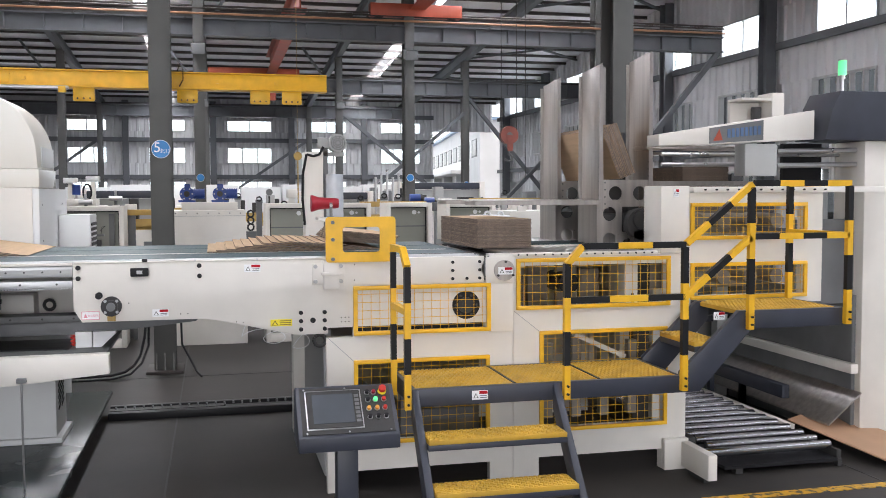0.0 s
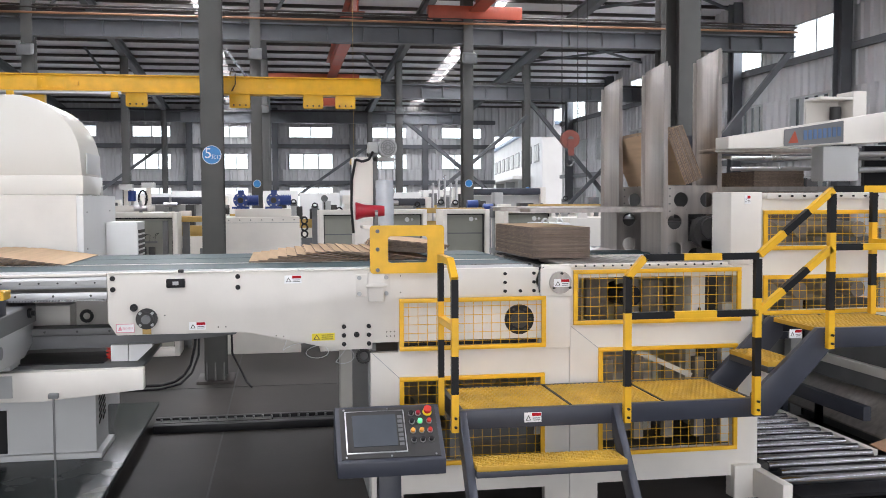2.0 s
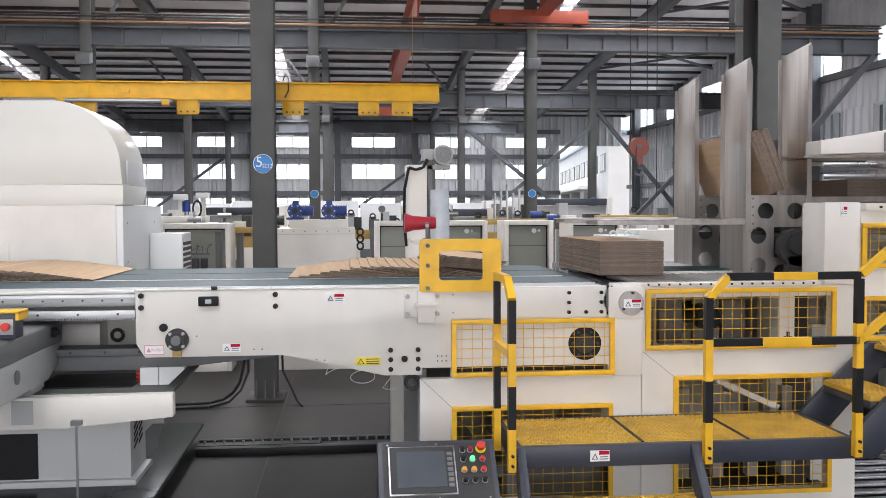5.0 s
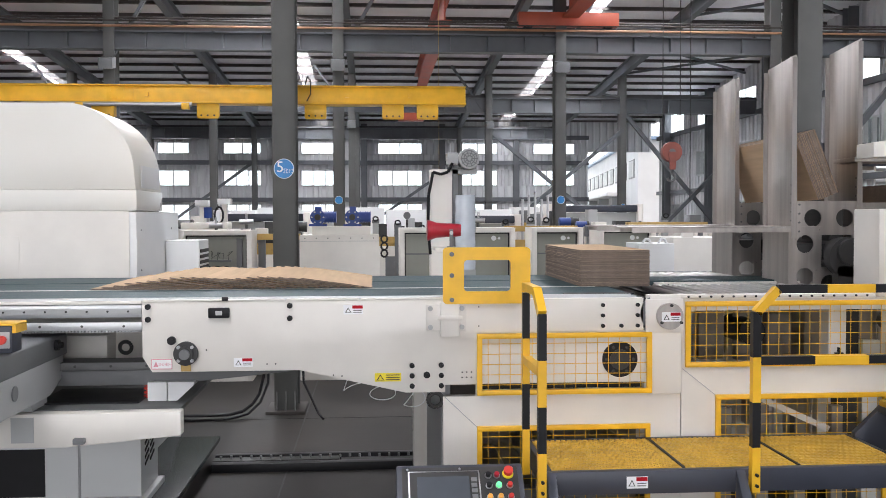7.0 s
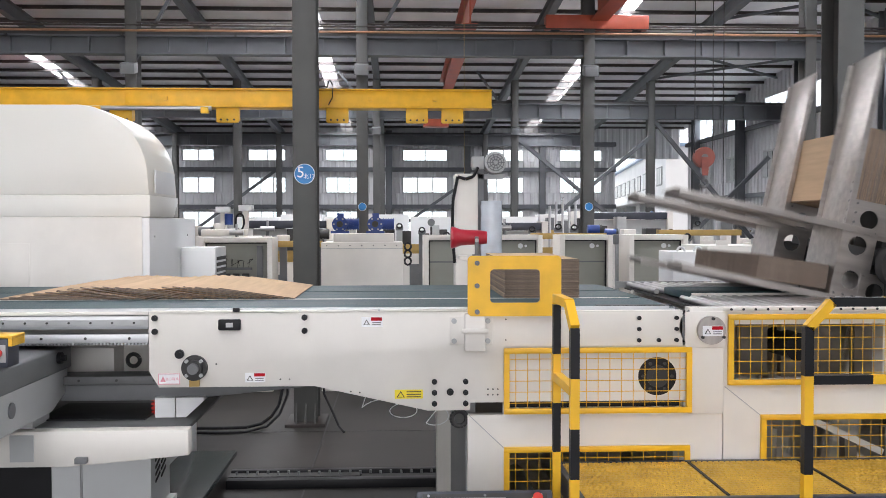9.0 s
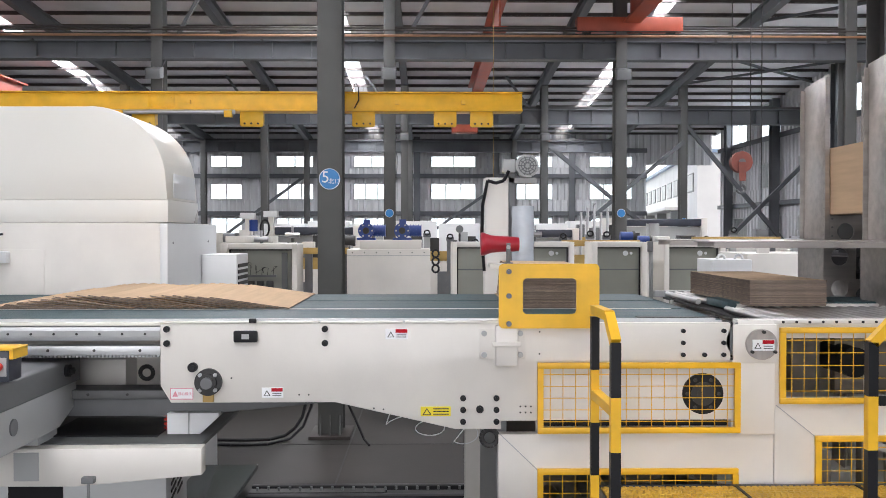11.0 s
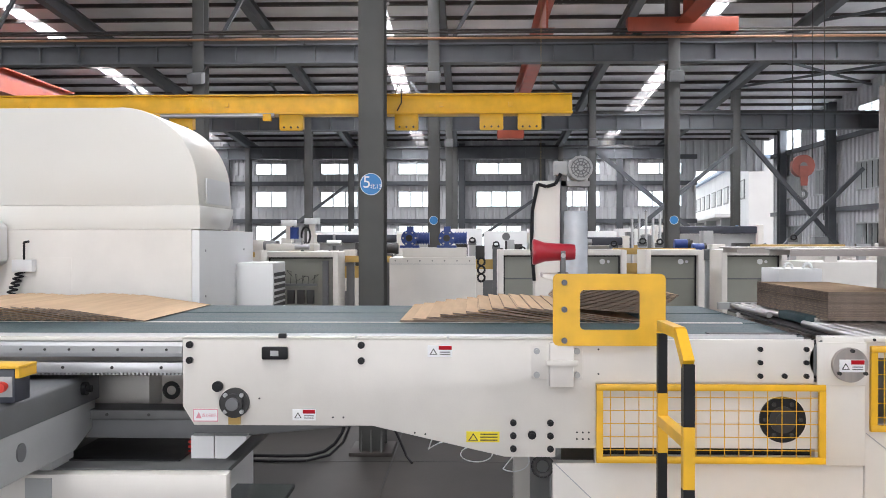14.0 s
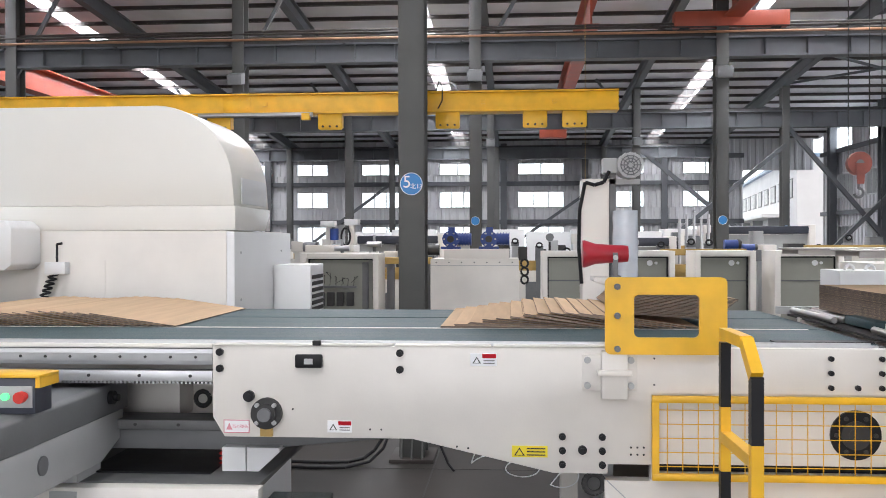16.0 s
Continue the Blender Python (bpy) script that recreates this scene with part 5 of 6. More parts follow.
    for i in range(9):
        for j in range(2):
            y, z = 5.51 + 0.13 * j, 0.345 + 0.04 * i
            part("vent_slot", prism(B(), [(y, z), (y, z + 0.016), (y + 0.1, z + 0.048), (y + 0.1, z + 0.032)], -1.3445, -1.3405, "x"), BLACK, cab)
    part("door_window", bx(B(), -2.17, -1.885, 5.412, 5.419, 0.2, 0.475), BLACK, cab)
    # grey operator rail in front
    op = part("operator_rail", prism(B(), [(-1.9, 1.135), (-1.9, 1.245), (-1.52, 1.245), (-1.50, 1.235), (-1.50, 1.135)], 3.4, 4.62, "y", 0.006), GREY, root, "dark grey operator rail")
    part("end_knob", cyl(cyl(B(), (-1.492, 4.45, 1.2), 0.026, 0.02, "x", 18), (-1.48, 4.45, 1.2), 0.014, 0.03, "x", 12), BLACK, op)
    sb = part("fan_box", prism(B(), [(3.45, 1.133), (4.6, 1.133), (4.58, 1.03), (4.4, 0.97), (3.45, 0.97)], -1.9, -1.51, "x", 0.004), MIDGREY, root)
    part("fan_guard", cyl(B(), (-1.507, 3.95, 1.06), 0.032, 0.006, "x", 24), GREY, sb)
    pb = part("push_button_box", bx(B(), -1.9, -1.475, 3.84, 3.95, 1.247, 1.36, 0.004), NAVY, root, "push-button box with yellow hood")
    part("hood", bx(bx(B(), -1.9, -1.455, 3.83, 3.96, 1.361, 1.371, 0.003), -1.471, -1.457, 3.835, 3.96, 1.33, 1.3605), YELLOW, pb)
    part("push_button", cyl(cyl(B(), (-1.505, 3.805, 1.305), 0.018, 0.02, "y", 20), (-1.505, 3.825, 1.305), 0.012, 0.03, "y", 14), REDGLOW, pb, "red button")
    part("button_plate", bx(B(), -1.75, -1.482, 3.834, 3.8395, 1.268, 1.335, 0.001), MIDGREY, pb)
    part("push_button", cyl(B(), (-1.565, 3.832, 1.303), 0.012, 0.02, "y", 18), GREENLAMP, pb, "lit green button")
    part("arm_support", bx(B(), -1.9, -1.56, 4.3, 4.5, 0.914, 0.972), MIDGREY, root)


left_feeder()
structure("floor_plate", bx(bx(B(), -3.5, -1.16, 3.6, 7.1, 0.115, 0.15, 0.005), -3.5, -1.42, 3.7, 7.0, 0.0, 0.115), STEELPLATE, "dark polished steel platform plate low over the floor", "floor plate")


def floor_track():
    root = thing("floor_track", -0.3, 6.7, 0, "black steel floor track with bolts", "track")
    part("rail", bx(B(), -1.15, 0.33, 6.6, 6.68, 0, 0.06, 0.003), BLACK, root)
    part("rail", bx(B(), -1.15, 0.33, 6.8, 6.86, 0, 0.075, 0.003), BLACK, root)
    for i in range(20):
        part("bolt", cyl(B(), (-1.1 + 0.071 * i, 6.74 + 0.02 * (i % 2), 0.073), 0.009, 0.022, "z", 8), GREY, root)
    part("base_strip", bx(B(), -1.15, -0.25, 6.69, 6.79, 0, 0.062), DARK, root)
    part("base_strip", bx(B(), -0.24, 0.33, 6.69, 6.79, 0, 0.05), DARK, root)


floor_track()
c = B()
tube(c, [(-2.2, 8.5, 0.03), (-1.75, 8.46, 0.028), (-1.5, 8.45, 0.028), (-1.3, 8.47, 0.03), (-1.18, 8.5, 0.055), (-1.1, 8.53, 0.11), (-1.04, 8.57, 0.2), (-1.0, 8.62, 0.38), (-0.98, 8.66, 0.6), (-0.97, 8.66, 1.2)], 0.014, 10)
tube(c, [(-2.0, 8.38, 0.016), (-1.6, 8.32, 0.016), (-1.3, 8.34, 0.016), (-1.12, 8.4, 0.05), (-1.02, 8.47, 0.14), (-0.96, 8.55, 0.3), (-0.94, 8.58, 1.2)], 0.012, 8)
tube(c, [(-0.45, 8.3, 0.013), (-0.5, 8.38, 0.05), (-0.56, 8.46, 0.16), (-0.64, 8.55, 0.3), (-0.66, 8.6, 1.2)], 0.011, 8)
single("cable_hose", c, BLACK, "black cable hoses running from the column to the floor", "hose")


def column_sign(x, y, z, r, text):
    root = thing("column_sign", x, y, z, "round blue bay sign with white writing on the column", "sign", "column signs")
    part("disc", cyl(B(), (x, y, z), r, 0.006, "y", 40), SIGNBLUE, root)
    f = B()
    tube(f, [(x + r * 0.96 * math.cos(a), y - 0.003, z + r * 0.96 * math.sin(a)) for a in np.linspace(0, 2 * math.pi, 40)], 0.003, 5)
    part("rim", f, INK, root)
    for word, dx, dz, size in text:
        cu = bpy.data.curves.new("writing", "FONT")
        cu.body, cu.size, cu.extrude, cu.align_x, cu.align_y = word, size, 0.001, "CENTER", "CENTER"
        tmp = new("writing_source", cu)
        me = bpy.data.meshes.new_from_object(tmp.evaluated_get(bpy.context.evaluated_depsgraph_get()))
        bpy.data.objects.remove(tmp)
        me.transform(pose(x + dx, y - 0.006, z + dz, 90, 0, 0))
        me.materials.clear()
        me.materials.append(INK)
        ob = new("writing", me)
        ob.parent = root
        ob.matrix_parent_inverse = Matrix.Translation(-Vector(root["origin"]))


column_sign(-0.81, 8.8 - 0.155, 2.244, 0.092, [("5", -0.035, 0.012, 0.14), ("\u531713", 0.04, -0.022, 0.05)])
for cx, cy in ((-0.5, 14.0), (2.78, 14.0), (6.05, 22.8)):
    column_sign(cx, cy - 0.135, 2.05, 0.06, [])


# ---- yellow monorail beam ----
def monorail():
    """A beam behind the first row of columns, hung on short struts."""
    root = thing("monorail_beam", -2.5, 9.37, 2.9, "yellow steel monorail beam with hanging brackets", "crane beam")
    part("beam", bx(B(), -8.1, 0.92, 9.31, 9.43, 2.926, 3.075, 0.004), YELLOW, root)
    part("flange", bx(B(), -8.1, 0.92, 9.26, 9.48, 2.907, 2.924, 0.002), YELLOW, root)
    part("top_flange", bx(B(), -8.1, 0.92, 9.28, 9.46, 3.077, 3.09, 0.002), YELLOW, root)
    for x in (-1.6, -0.56, 0.2, 0.54, -2.6, -5.0):
        p = prism(B(), [(x - 0.106, 2.907), (x + 0.106, 2.907), (x + 0.106, 2.777), (x + 0.093, 2.765), (x - 0.093, 2.765), (x - 0.106, 2.777)], 9.3, 9.335, "y", 0.003)
        h = part("hanging_bracket", p, YELLOW, root)
        part("bracket_rib", bx(B(), x - 0.1, x - 0.088, 9.336, 9.42, 2.79, 2.905), YELLOW, h)
        part("bracket_rib", bx(B(), x + 0.088, x + 0.1, 9.336, 9.42, 2.79, 2.905), YELLOW, h)
        bolts(h, [(x - 0.062, 2.794), (x, 2.794), (x + 0.062, 2.794)], 9.3, 0.009, DARK)
    sp = part("splice_plate", bx(B(), -2.56, -2.31, 9.302, 9.3095, 2.94, 3.06, 0.001), YELLOW, root)
    bolts(sp, [(-2.525 + 0.06 * i, 3.0 + dz) for i in range(4) for dz in (-0.037, 0.037)], 9.302, 0.008, YELLOW, deep=0.006)
    part("loop_wire", tube(B(), [(-0.66, 9.3, 3.1), (-0.63, 9.24, 3.17), (-0.6, 9.22, 3.12), (-0.6, 9.22, 3.0), (-0.64, 9.24, 2.93)], 0.006, 6), BLACK, root, "loose black wire")
    part("cable_track", rod(B(), (-8.1, 9.24, 2.893), (-1.74, 9.24, 2.893), 0.022, 10), CHROME, root)
    for x in (-3.6, -2.8, -1.8):
        part("trolley", bx(B(), x - 0.037, x + 0.037, 9.215, 9.265, 2.845, 2.906, 0.003), YELLOW, root)
    for x in (-5.74, -0.81):
        part("strut", bx(B(), x - 0.05, x + 0.05, 8.95, 9.3, 2.96, 3.03), BEAM, root)
    for x in (-2.18, -0.25, 0.37, -4.0):
        part("lug", bx(B(), x - 0.018, x + 0.018, 9.285, 9.309, 2.975, 3.012), YELLOW, root)


monorail()


# ---- bridge cranes ----
def bridge_crane():
    root = thing("bridge_crane", 1.9, 11.4, 4.3, "orange-red overhead bridge crane resting on the runway", "crane")
    part("girder", i_beam(B(), (2.9, 4.0, 5.05), (2.92, 13.9, 4.98), 0.5, 0.24, 0.03), ORANGE, root)
    part("end_carriage", bx(B(), 2.15, 3.65, 13.86, 14.06, 4.62, 4.82, 0.01), ORANGE, root)
    for x in (2.3, 3.5):
        part("wheel", cyl(B(), (x, 13.98, 4.64), 0.07, 0.06, "y", 18), DARK, root)
    part("trolley", bx(B(), 2.7, 3.1, 9.5, 10.1, 4.62, 4.8, 0.01), ORANGE, root)
    g2 = part("girder", i_beam(B(), (-9.35, 14.15, 4.95), (-9.35, 22.7, 4.95), 0.5, 0.3, 0.03), ORANGE, root)
    part("end_carriage", bx(B(), -10.3, -8.4, 13.86, 14.06, 4.62, 4.82, 0.01), ORANGE, root)
    part("girder", i_beam(B(), (1.08, 14.2, 4.95), (1.1, 22.7, 4.95), 0.45, 0.22, 0.03), ORANGE, root)
    part("end_carriage", bx(B(), -0.4, 1.8, 22.7, 22.9, 4.7, 4.88, 0.01), ORANGE, root)


bridge_crane()


def hook_block():
    root = thing("hook_block", 3.7, 11.5, 2.6, "orange-red crane hook block hanging on thin wires", "crane hook")
    x, y, z = 3.7, 11.5, 2.6
    b = cyl(B(), (x, y, z), 0.125, 0.09, "y", 32)
    sh = part("sheave", b, HOOKRED, root)
    part("hub", cyl(B(), (x, y, z), 0.04, 0.11, "y", 18), GREY, sh)
    part("cheek_plate", prism(B(), [(x - 0.05, z), (x + 0.05, z), (x + 0.035, z - 0.22), (x - 0.035, z - 0.22)], y - 0.065, y - 0.05, "y"), HOOKRED, sh)
    hk = [(x, y, z - 0.2), (x, y, z - 0.27)] + [(x + 0.05 * math.cos(radians(a)), y, z - 0.31 + 0.05 * math.sin(radians(a))) for a in range(60, -190, -25)]
    part("hook", tube(B(), hk, 0.016, 8), GREY, sh)
    w = B()
    for dx in (-0.11, 0.11, 0.24):
        rod(w, (x + dx, y, z if dx < 0.2 else z - 0.6), (x + dx, y, ROOF_Z + 0.1), 0.006, 6)
    part("wire_rope", w, DARK, root)


hook_block()


# ---- background row: electric cabinets and machines ----
def open_cabinet(x0, x1, z1, y, label, door=True):
    root = thing("electric_cabinet", (x0 + x1) / 2, y, 0, label, "cabinet", "cabinet row")
    t = 0.055
    f = B()
    bx(f, x0, x0 + t, y, y + 0.5, 0, z1, 0.003), bx(f, x1 - t, x1, y, y + 0.5, 0, z1, 0.003)
    bx(f, x0 + t, x1 - t, y, y + 0.5, z1 - t, z1, 0.003), bx(f, x0 + t, x1 - t, y, y + 0.5, 0, 0.1, 0.003)
    part("housing", f, CREAM, root)
    part("back_board", bx(B(), x0 + t, x1 - t, y + 0.1, y + 0.14, 0.1, z1 - t), CABINET, root)
    g = B()
    for a, b, c, d in ((x0 + t, x0 + t + 0.014, 0.1, z1 - t), (x1 - t - 0.014, x1 - t, 0.1, z1 - t), (x0 + t + 0.014, x1 - t - 0.014, z1 - t - 0.014, z1 - t)):
        bx(g, a, b, y + 0.085, y + 0.099, c, d)
    part("gasket", g, BLACK, root)
    if door:
        for dx, r in ((0.08, 0.028), (0.14, 0.015)):
            part("wire_hole", cyl(B(), ((x0 + x1) / 2 + dx, y + 0.095, z1 - 0.12), r, 0.01, "y", 16), INK, root)
        part("shelf_line", bx(B(), x0 + t, x1 - t, y + 0.09, y + 0.1, z1 - 0.3, z1 - 0.285), GREY, root)
    return root


CAB_Y = 10.4
cb = open_cabinet(-2.11, -1.33, 1.66, CAB_Y, "cream cabinet standing open with grey wiring board inside", False)
part("wiring_rack", bx(bx(B(), -1.5, -1.44, CAB_Y + 0.05, CAB_Y + 0.1, 1.1, 1.57), -2.02, -1.56, CAB_Y + 0.05, CAB_Y + 0.1, 1.31, 1.335), GREY, cb)
for i in range(4):
    x = -1.96 + 0.1 * i
    part("relay", bx(B(), x, x + 0.07, CAB_Y + 0.04, CAB_Y + 0.1, 1.13, 1.27, 0.003), DARK, cb)
wire_rng = random.Random(8)
for i in range(7):
    x = -1.95 + 0.06 * i
    h = wire_rng.uniform(0.06, 0.13)
    part("wire", tube(B(), [(x, CAB_Y + 0.06, 1.33), (x + 0.01, CAB_Y + 0.05, 1.33 + h), (x + wire_rng.uniform(-0.06, 0.06), CAB_Y + 0.05, 1.34 + h), (x + wire_rng.uniform(-0.08, 0.08), CAB_Y + 0.05, 1.28 + h)], 0.0025, 5), BLACK, cb)


def gear_motor(root, x, y, z):
    m = cyl(B(), (x, y, z), 0.085, 0.15, "y", 22)
    gm = part("gear_motor", m, BLUE, root, "blue gear motor")
    part("motor_barrel", cyl(B(), (x + 0.12, y, z), 0.058, 0.16, "x", 18), BLUE, gm)
    part("motor_foot", bx(B(), x - 0.1, x + 0.1, y - 0.06, y + 0.06, z - 0.1, z - 0.075), BLUE, gm)
    part("terminal_box", bx(B(), x - 0.03, x + 0.04, y - 0.05, y + 0.05, z + 0.07, z + 0.12), BLUE, gm)
    for i in range(5):
        part("cooling_fin", cyl(B(), (x + 0.09 + 0.028 * i, y, z), 0.068, 0.008, "x", 18), BLUE, gm)
    part("shaft_hub", cyl(B(), (x, y - 0.085, z), 0.035, 0.03, "y", 16), DARK, gm)
    for k2 in range(6):
        t = math.pi * k2 / 3
        part("bolt", cyl(B(), (x + 0.065 * math.cos(t), y - 0.079, z + 0.065 * math.sin(t)), 0.01, 0.01, "y", 8), MIDGREY, gm)


def drive_cabinet():
    root = thing("drive_cabinet", -0.4, CAB_Y + 0.3, 0, "closed cream machine cabinet with blue gear motors on top", "cabinet")
    part("body", bx(B(), -0.81, 0.064, CAB_Y, CAB_Y + 0.8, 0, 1.604, 0.006), CREAM, root)
    part("top_box", bx(B(), -0.68, -0.03, CAB_Y + 0.05, CAB_Y + 0.6, 1.604, 1.70, 0.004), CREAM, root)
    for x in (-0.62, -0.235):
        gear_motor(root, x, CAB_Y + 0.25, 1.80)
    for i in range(3):
        pts = [(0.12 + 0.035 * math.cos(t), CAB_Y, 1.40 + 0.08 * i + 0.04 * math.sin(t)) for t in np.linspace(0, 2 * math.pi, 14)]
        part("hand_ring", tube(B(), pts, 0.011, 6), BLACK, root)
    bolts(root, [(-0.75 + 0.125 * i, 1.57) for i in range(7)], CAB_Y, 0.007, GREY)
    part("seam", bx(B(), -0.81, 0.064, CAB_Y - 0.003, CAB_Y, 1.535, 1.54), MIDGREY, root)


drive_cabinet()
for a, b in ((0.29, 0.95), (0.96, 1.58), (1.77, 2.35), (2.53, 3.18)):
    open_cabinet(a, b, 1.68, CAB_Y, "cream cabinet with recessed grey door panel")
for a, b, z in ((2.8, 3.6, 1.6), (3.62, 4.0, 1.75)):
    rt = thing("machine_cover", a, 8.6, 0, "closed cream machine cover panel", "machine")
    part("body", bx(B(), a, b, 8.6, 9.4, 0, z, 0.006), CREAM, rt)
    part("lug", bx(B(), a + 0.1, a + 0.2, 8.62, 8.66, z, z + 0.05), CREAM, rt)
rt = thing("lidded_bin", 2.7, 7.6, 0, "white machine box with two lifting lugs", "machine")
part("body", bx(B(), 2.11, 2.40, 7.3, 7.7, 0, 1.585, 0.006), WHITE, rt)
for x in (2.19, 2.32):
    part("lifting_lug", tube(B(), [(x - 0.03, 7.36, 1.585), (x - 0.022, 7.36, 1.61), (x, 7.36, 1.622), (x + 0.022, 7.36, 1.61), (x + 0.03, 7.36, 1.585)], 0.01, 8), WHITE, rt)

rng = random.Random(5)


def far_machine(x, y, w, d, h, tone, label):
    root = thing("far_machine", x, y, 0, label, "machine", "machines in the hall")
    part("frame", bx(B(), x, x + w, y, y + d, 0, h * 0.75, 0.006), tone, root)
    part("top_rail", bx(bx(B(), x - 0.1, x + w + 0.1, y - 0.03, y + 0.02, h * 0.78, h * 0.84), x, x + w, y, y + d, h * 0.75, h * 0.78), WOOD if rng.random() < 0.5 else CREAM, root)
    n = max(2, int(w / 0.3))
    for i in range(n):
        u = x + (i + 0.2) * w / n
        hh = h * (0.84 + 0.18 * rng.random())
        b = bx(B(), u, u + w / n * (0.3 + 0.4 * rng.random()), y + 0.1, y + 0.35, h * 0.78, hh, 0.006)
        if rng.random() < 0.5:
            cyl(b, (u + 0.05, y + 0.1, h * 0.8), 0.05, 0.12, "y", 14)
        part(("motor", "control_box", "bracket")[i % 3], b, rng.choice((CREAM, GREY, DARK, MIDGREY, CREAM)), root)
    for i in range(max(1, int(w / 0.5))):
        u = x + (i + 0.5) * 0.5
        # Flat grey plate on the closed front; its tone paints an opening's shade.
        part("opening", bx(B(), u - 0.15, u + 0.15, y - 0.006, y, h * 0.25, h * 0.65), GREY, root)


for x, y, w, d, h, m in ((-4.3, 12.0, 2.0, 1.0, 1.78, CREAM), (-1.9, 13.1, 1.0, 0.8, 1.72, CREAM), (0.4, 13.2, 1.9, 1.0, 1.76, CREAM), (2.5, 13.4, 1.6, 0.8, 1.78, CREAM), (4.2, 12.2, 1.8, 1.0, 1.7, CREAM), (-4.0, 15.5, 2.6, 1.2, 1.8, GREY), (-0.9, 16, 2.4, 1.2, 1.75, CREAM), (2.2, 15.2, 2.2, 1.2, 1.9, CREAM), (5.0, 16.5, 1.8, 1.2, 1.8, CREAM), (-6.5, 18.5, 3.0, 1.2, 1.85, CREAM), (3.0, 19.5, 2.6, 1.2, 2.0, CREAM), (-2.5, 20, 2.0, 1.2, 1.8, GREY), (6.5, 12.5, 1.2, 1.0, 1.7, CREAM), (5.2, 9.8, 1.3, 0.8, 1.5, CREAM)):
    far_machine(x, y, w, d, h, m, "cream production machine with motors and boxes on top" if m is CREAM else "grey production machine with motors on top")


def lamp_post_gauge(x):
    root = thing("measuring_head", x, 11.7, 0, "cream machine head with two small posts and a blue motor", "machine")
    part("base", bx(B(), x - 0.35, x + 0.35, 11.4, 11.9, 0, 1.66, 0.006), CREAM, root)
    part("top_plate", bx(B(), x - 0.3, x + 0.25, 11.45, 11.85, 1.66, 1.74, 0.01), CREAM, root)
    for dx, h in ((-0.07, 1.94), (0.2, 1.96)):
        part("post", bx(B(), x + dx - 0.03, x + dx + 0.03, 11.6, 11.66, 1.74, h), CREAM, root)
        part("head", bx(B(), x + dx - 0.08, x + dx + 0.08, 11.56, 11.7, h, h + 0.07, 0.004), WHITE, root)
    part("motor", cyl(B(), (x + 0.0, 11.6, 1.86), 0.05, 0.13, "z", 16), BLUE, root)
    pts = [(x + 0.13 + 0.05 * math.cos(a), 11.6, 1.83 + 0.1 * math.sin(a)) for a in np.linspace(0, 2 * math.pi, 18)]
    part("belt_loop", tube(B(), pts, 0.012, 6), BLACK, root)


lamp_post_gauge(-2.0)
for i in range(9):
    x = -3.4 + i * 0.92
    single("white_crate", bx(B(), x, x + 0.88, 20.5, 21.2, 0, 1.96 + 0.05 * (i % 2), 0.01), WHITE, "tall white crate standing before the far wall", "crate", "white crates")
rt = thing("beacon_fan", 0.4, 11.8, 0, "small round wall fan on a thin pole", "fan")
part("fan", cyl(B(), (0.42, 11.8, 1.82), 0.045, 0.04, "y", 18), GREY, rt)
part("pole", rod(B(), (0.42, 11.8, 0), (0.42, 11.8, 1.77), 0.012, 8), DARK, rt)
rt = thing("hoist_chain", 0.62, 13.0, 1.5, "small orange hoist hanging on a thin line", "hoist")
part("hoist", cyl(B(), (0.9, 12.9, 2.35), 0.06, 0.08, "y", 16), WOOD, rt)
part("line", rod(rod(B(), (0.9, 12.9, 1.3), (0.9, 12.9, 2.3), 0.01, 6), (0.9, 12.9, 2.4), (0.9, 12.9, ROOF_Z + 0.1), 0.003, 6), WOOD, rt)
for x, y in ((-3.76, 14.0), (-0.5, 14.0), (2.78, 14.0), (2.78, 22.8), (-0.5, 22.8)):
    rt = thing("flood_lamp", x, y - 0.25, 3.95, "grey floodlight fixed on a hall column", "lamp", "flood lamps")
    part("housing", prism(B(), [(y - 0.33, 3.9), (y - 0.33, 4.05), (y - 0.13, 4.1), (y - 0.13, 3.95)], x - 0.1, x + 0.1, "x", 0.006), GREY, rt)
for x, y in ((0.6, 23.5),):
    rt = thing("crane_carriage", x, y, 3.9, "small red crane carriage under the runway", "crane")
    part("box", bx(B(), x, x + 0.6, 22.4, 22.72, 4.08, 4.26, 0.01), ORANGE, rt)


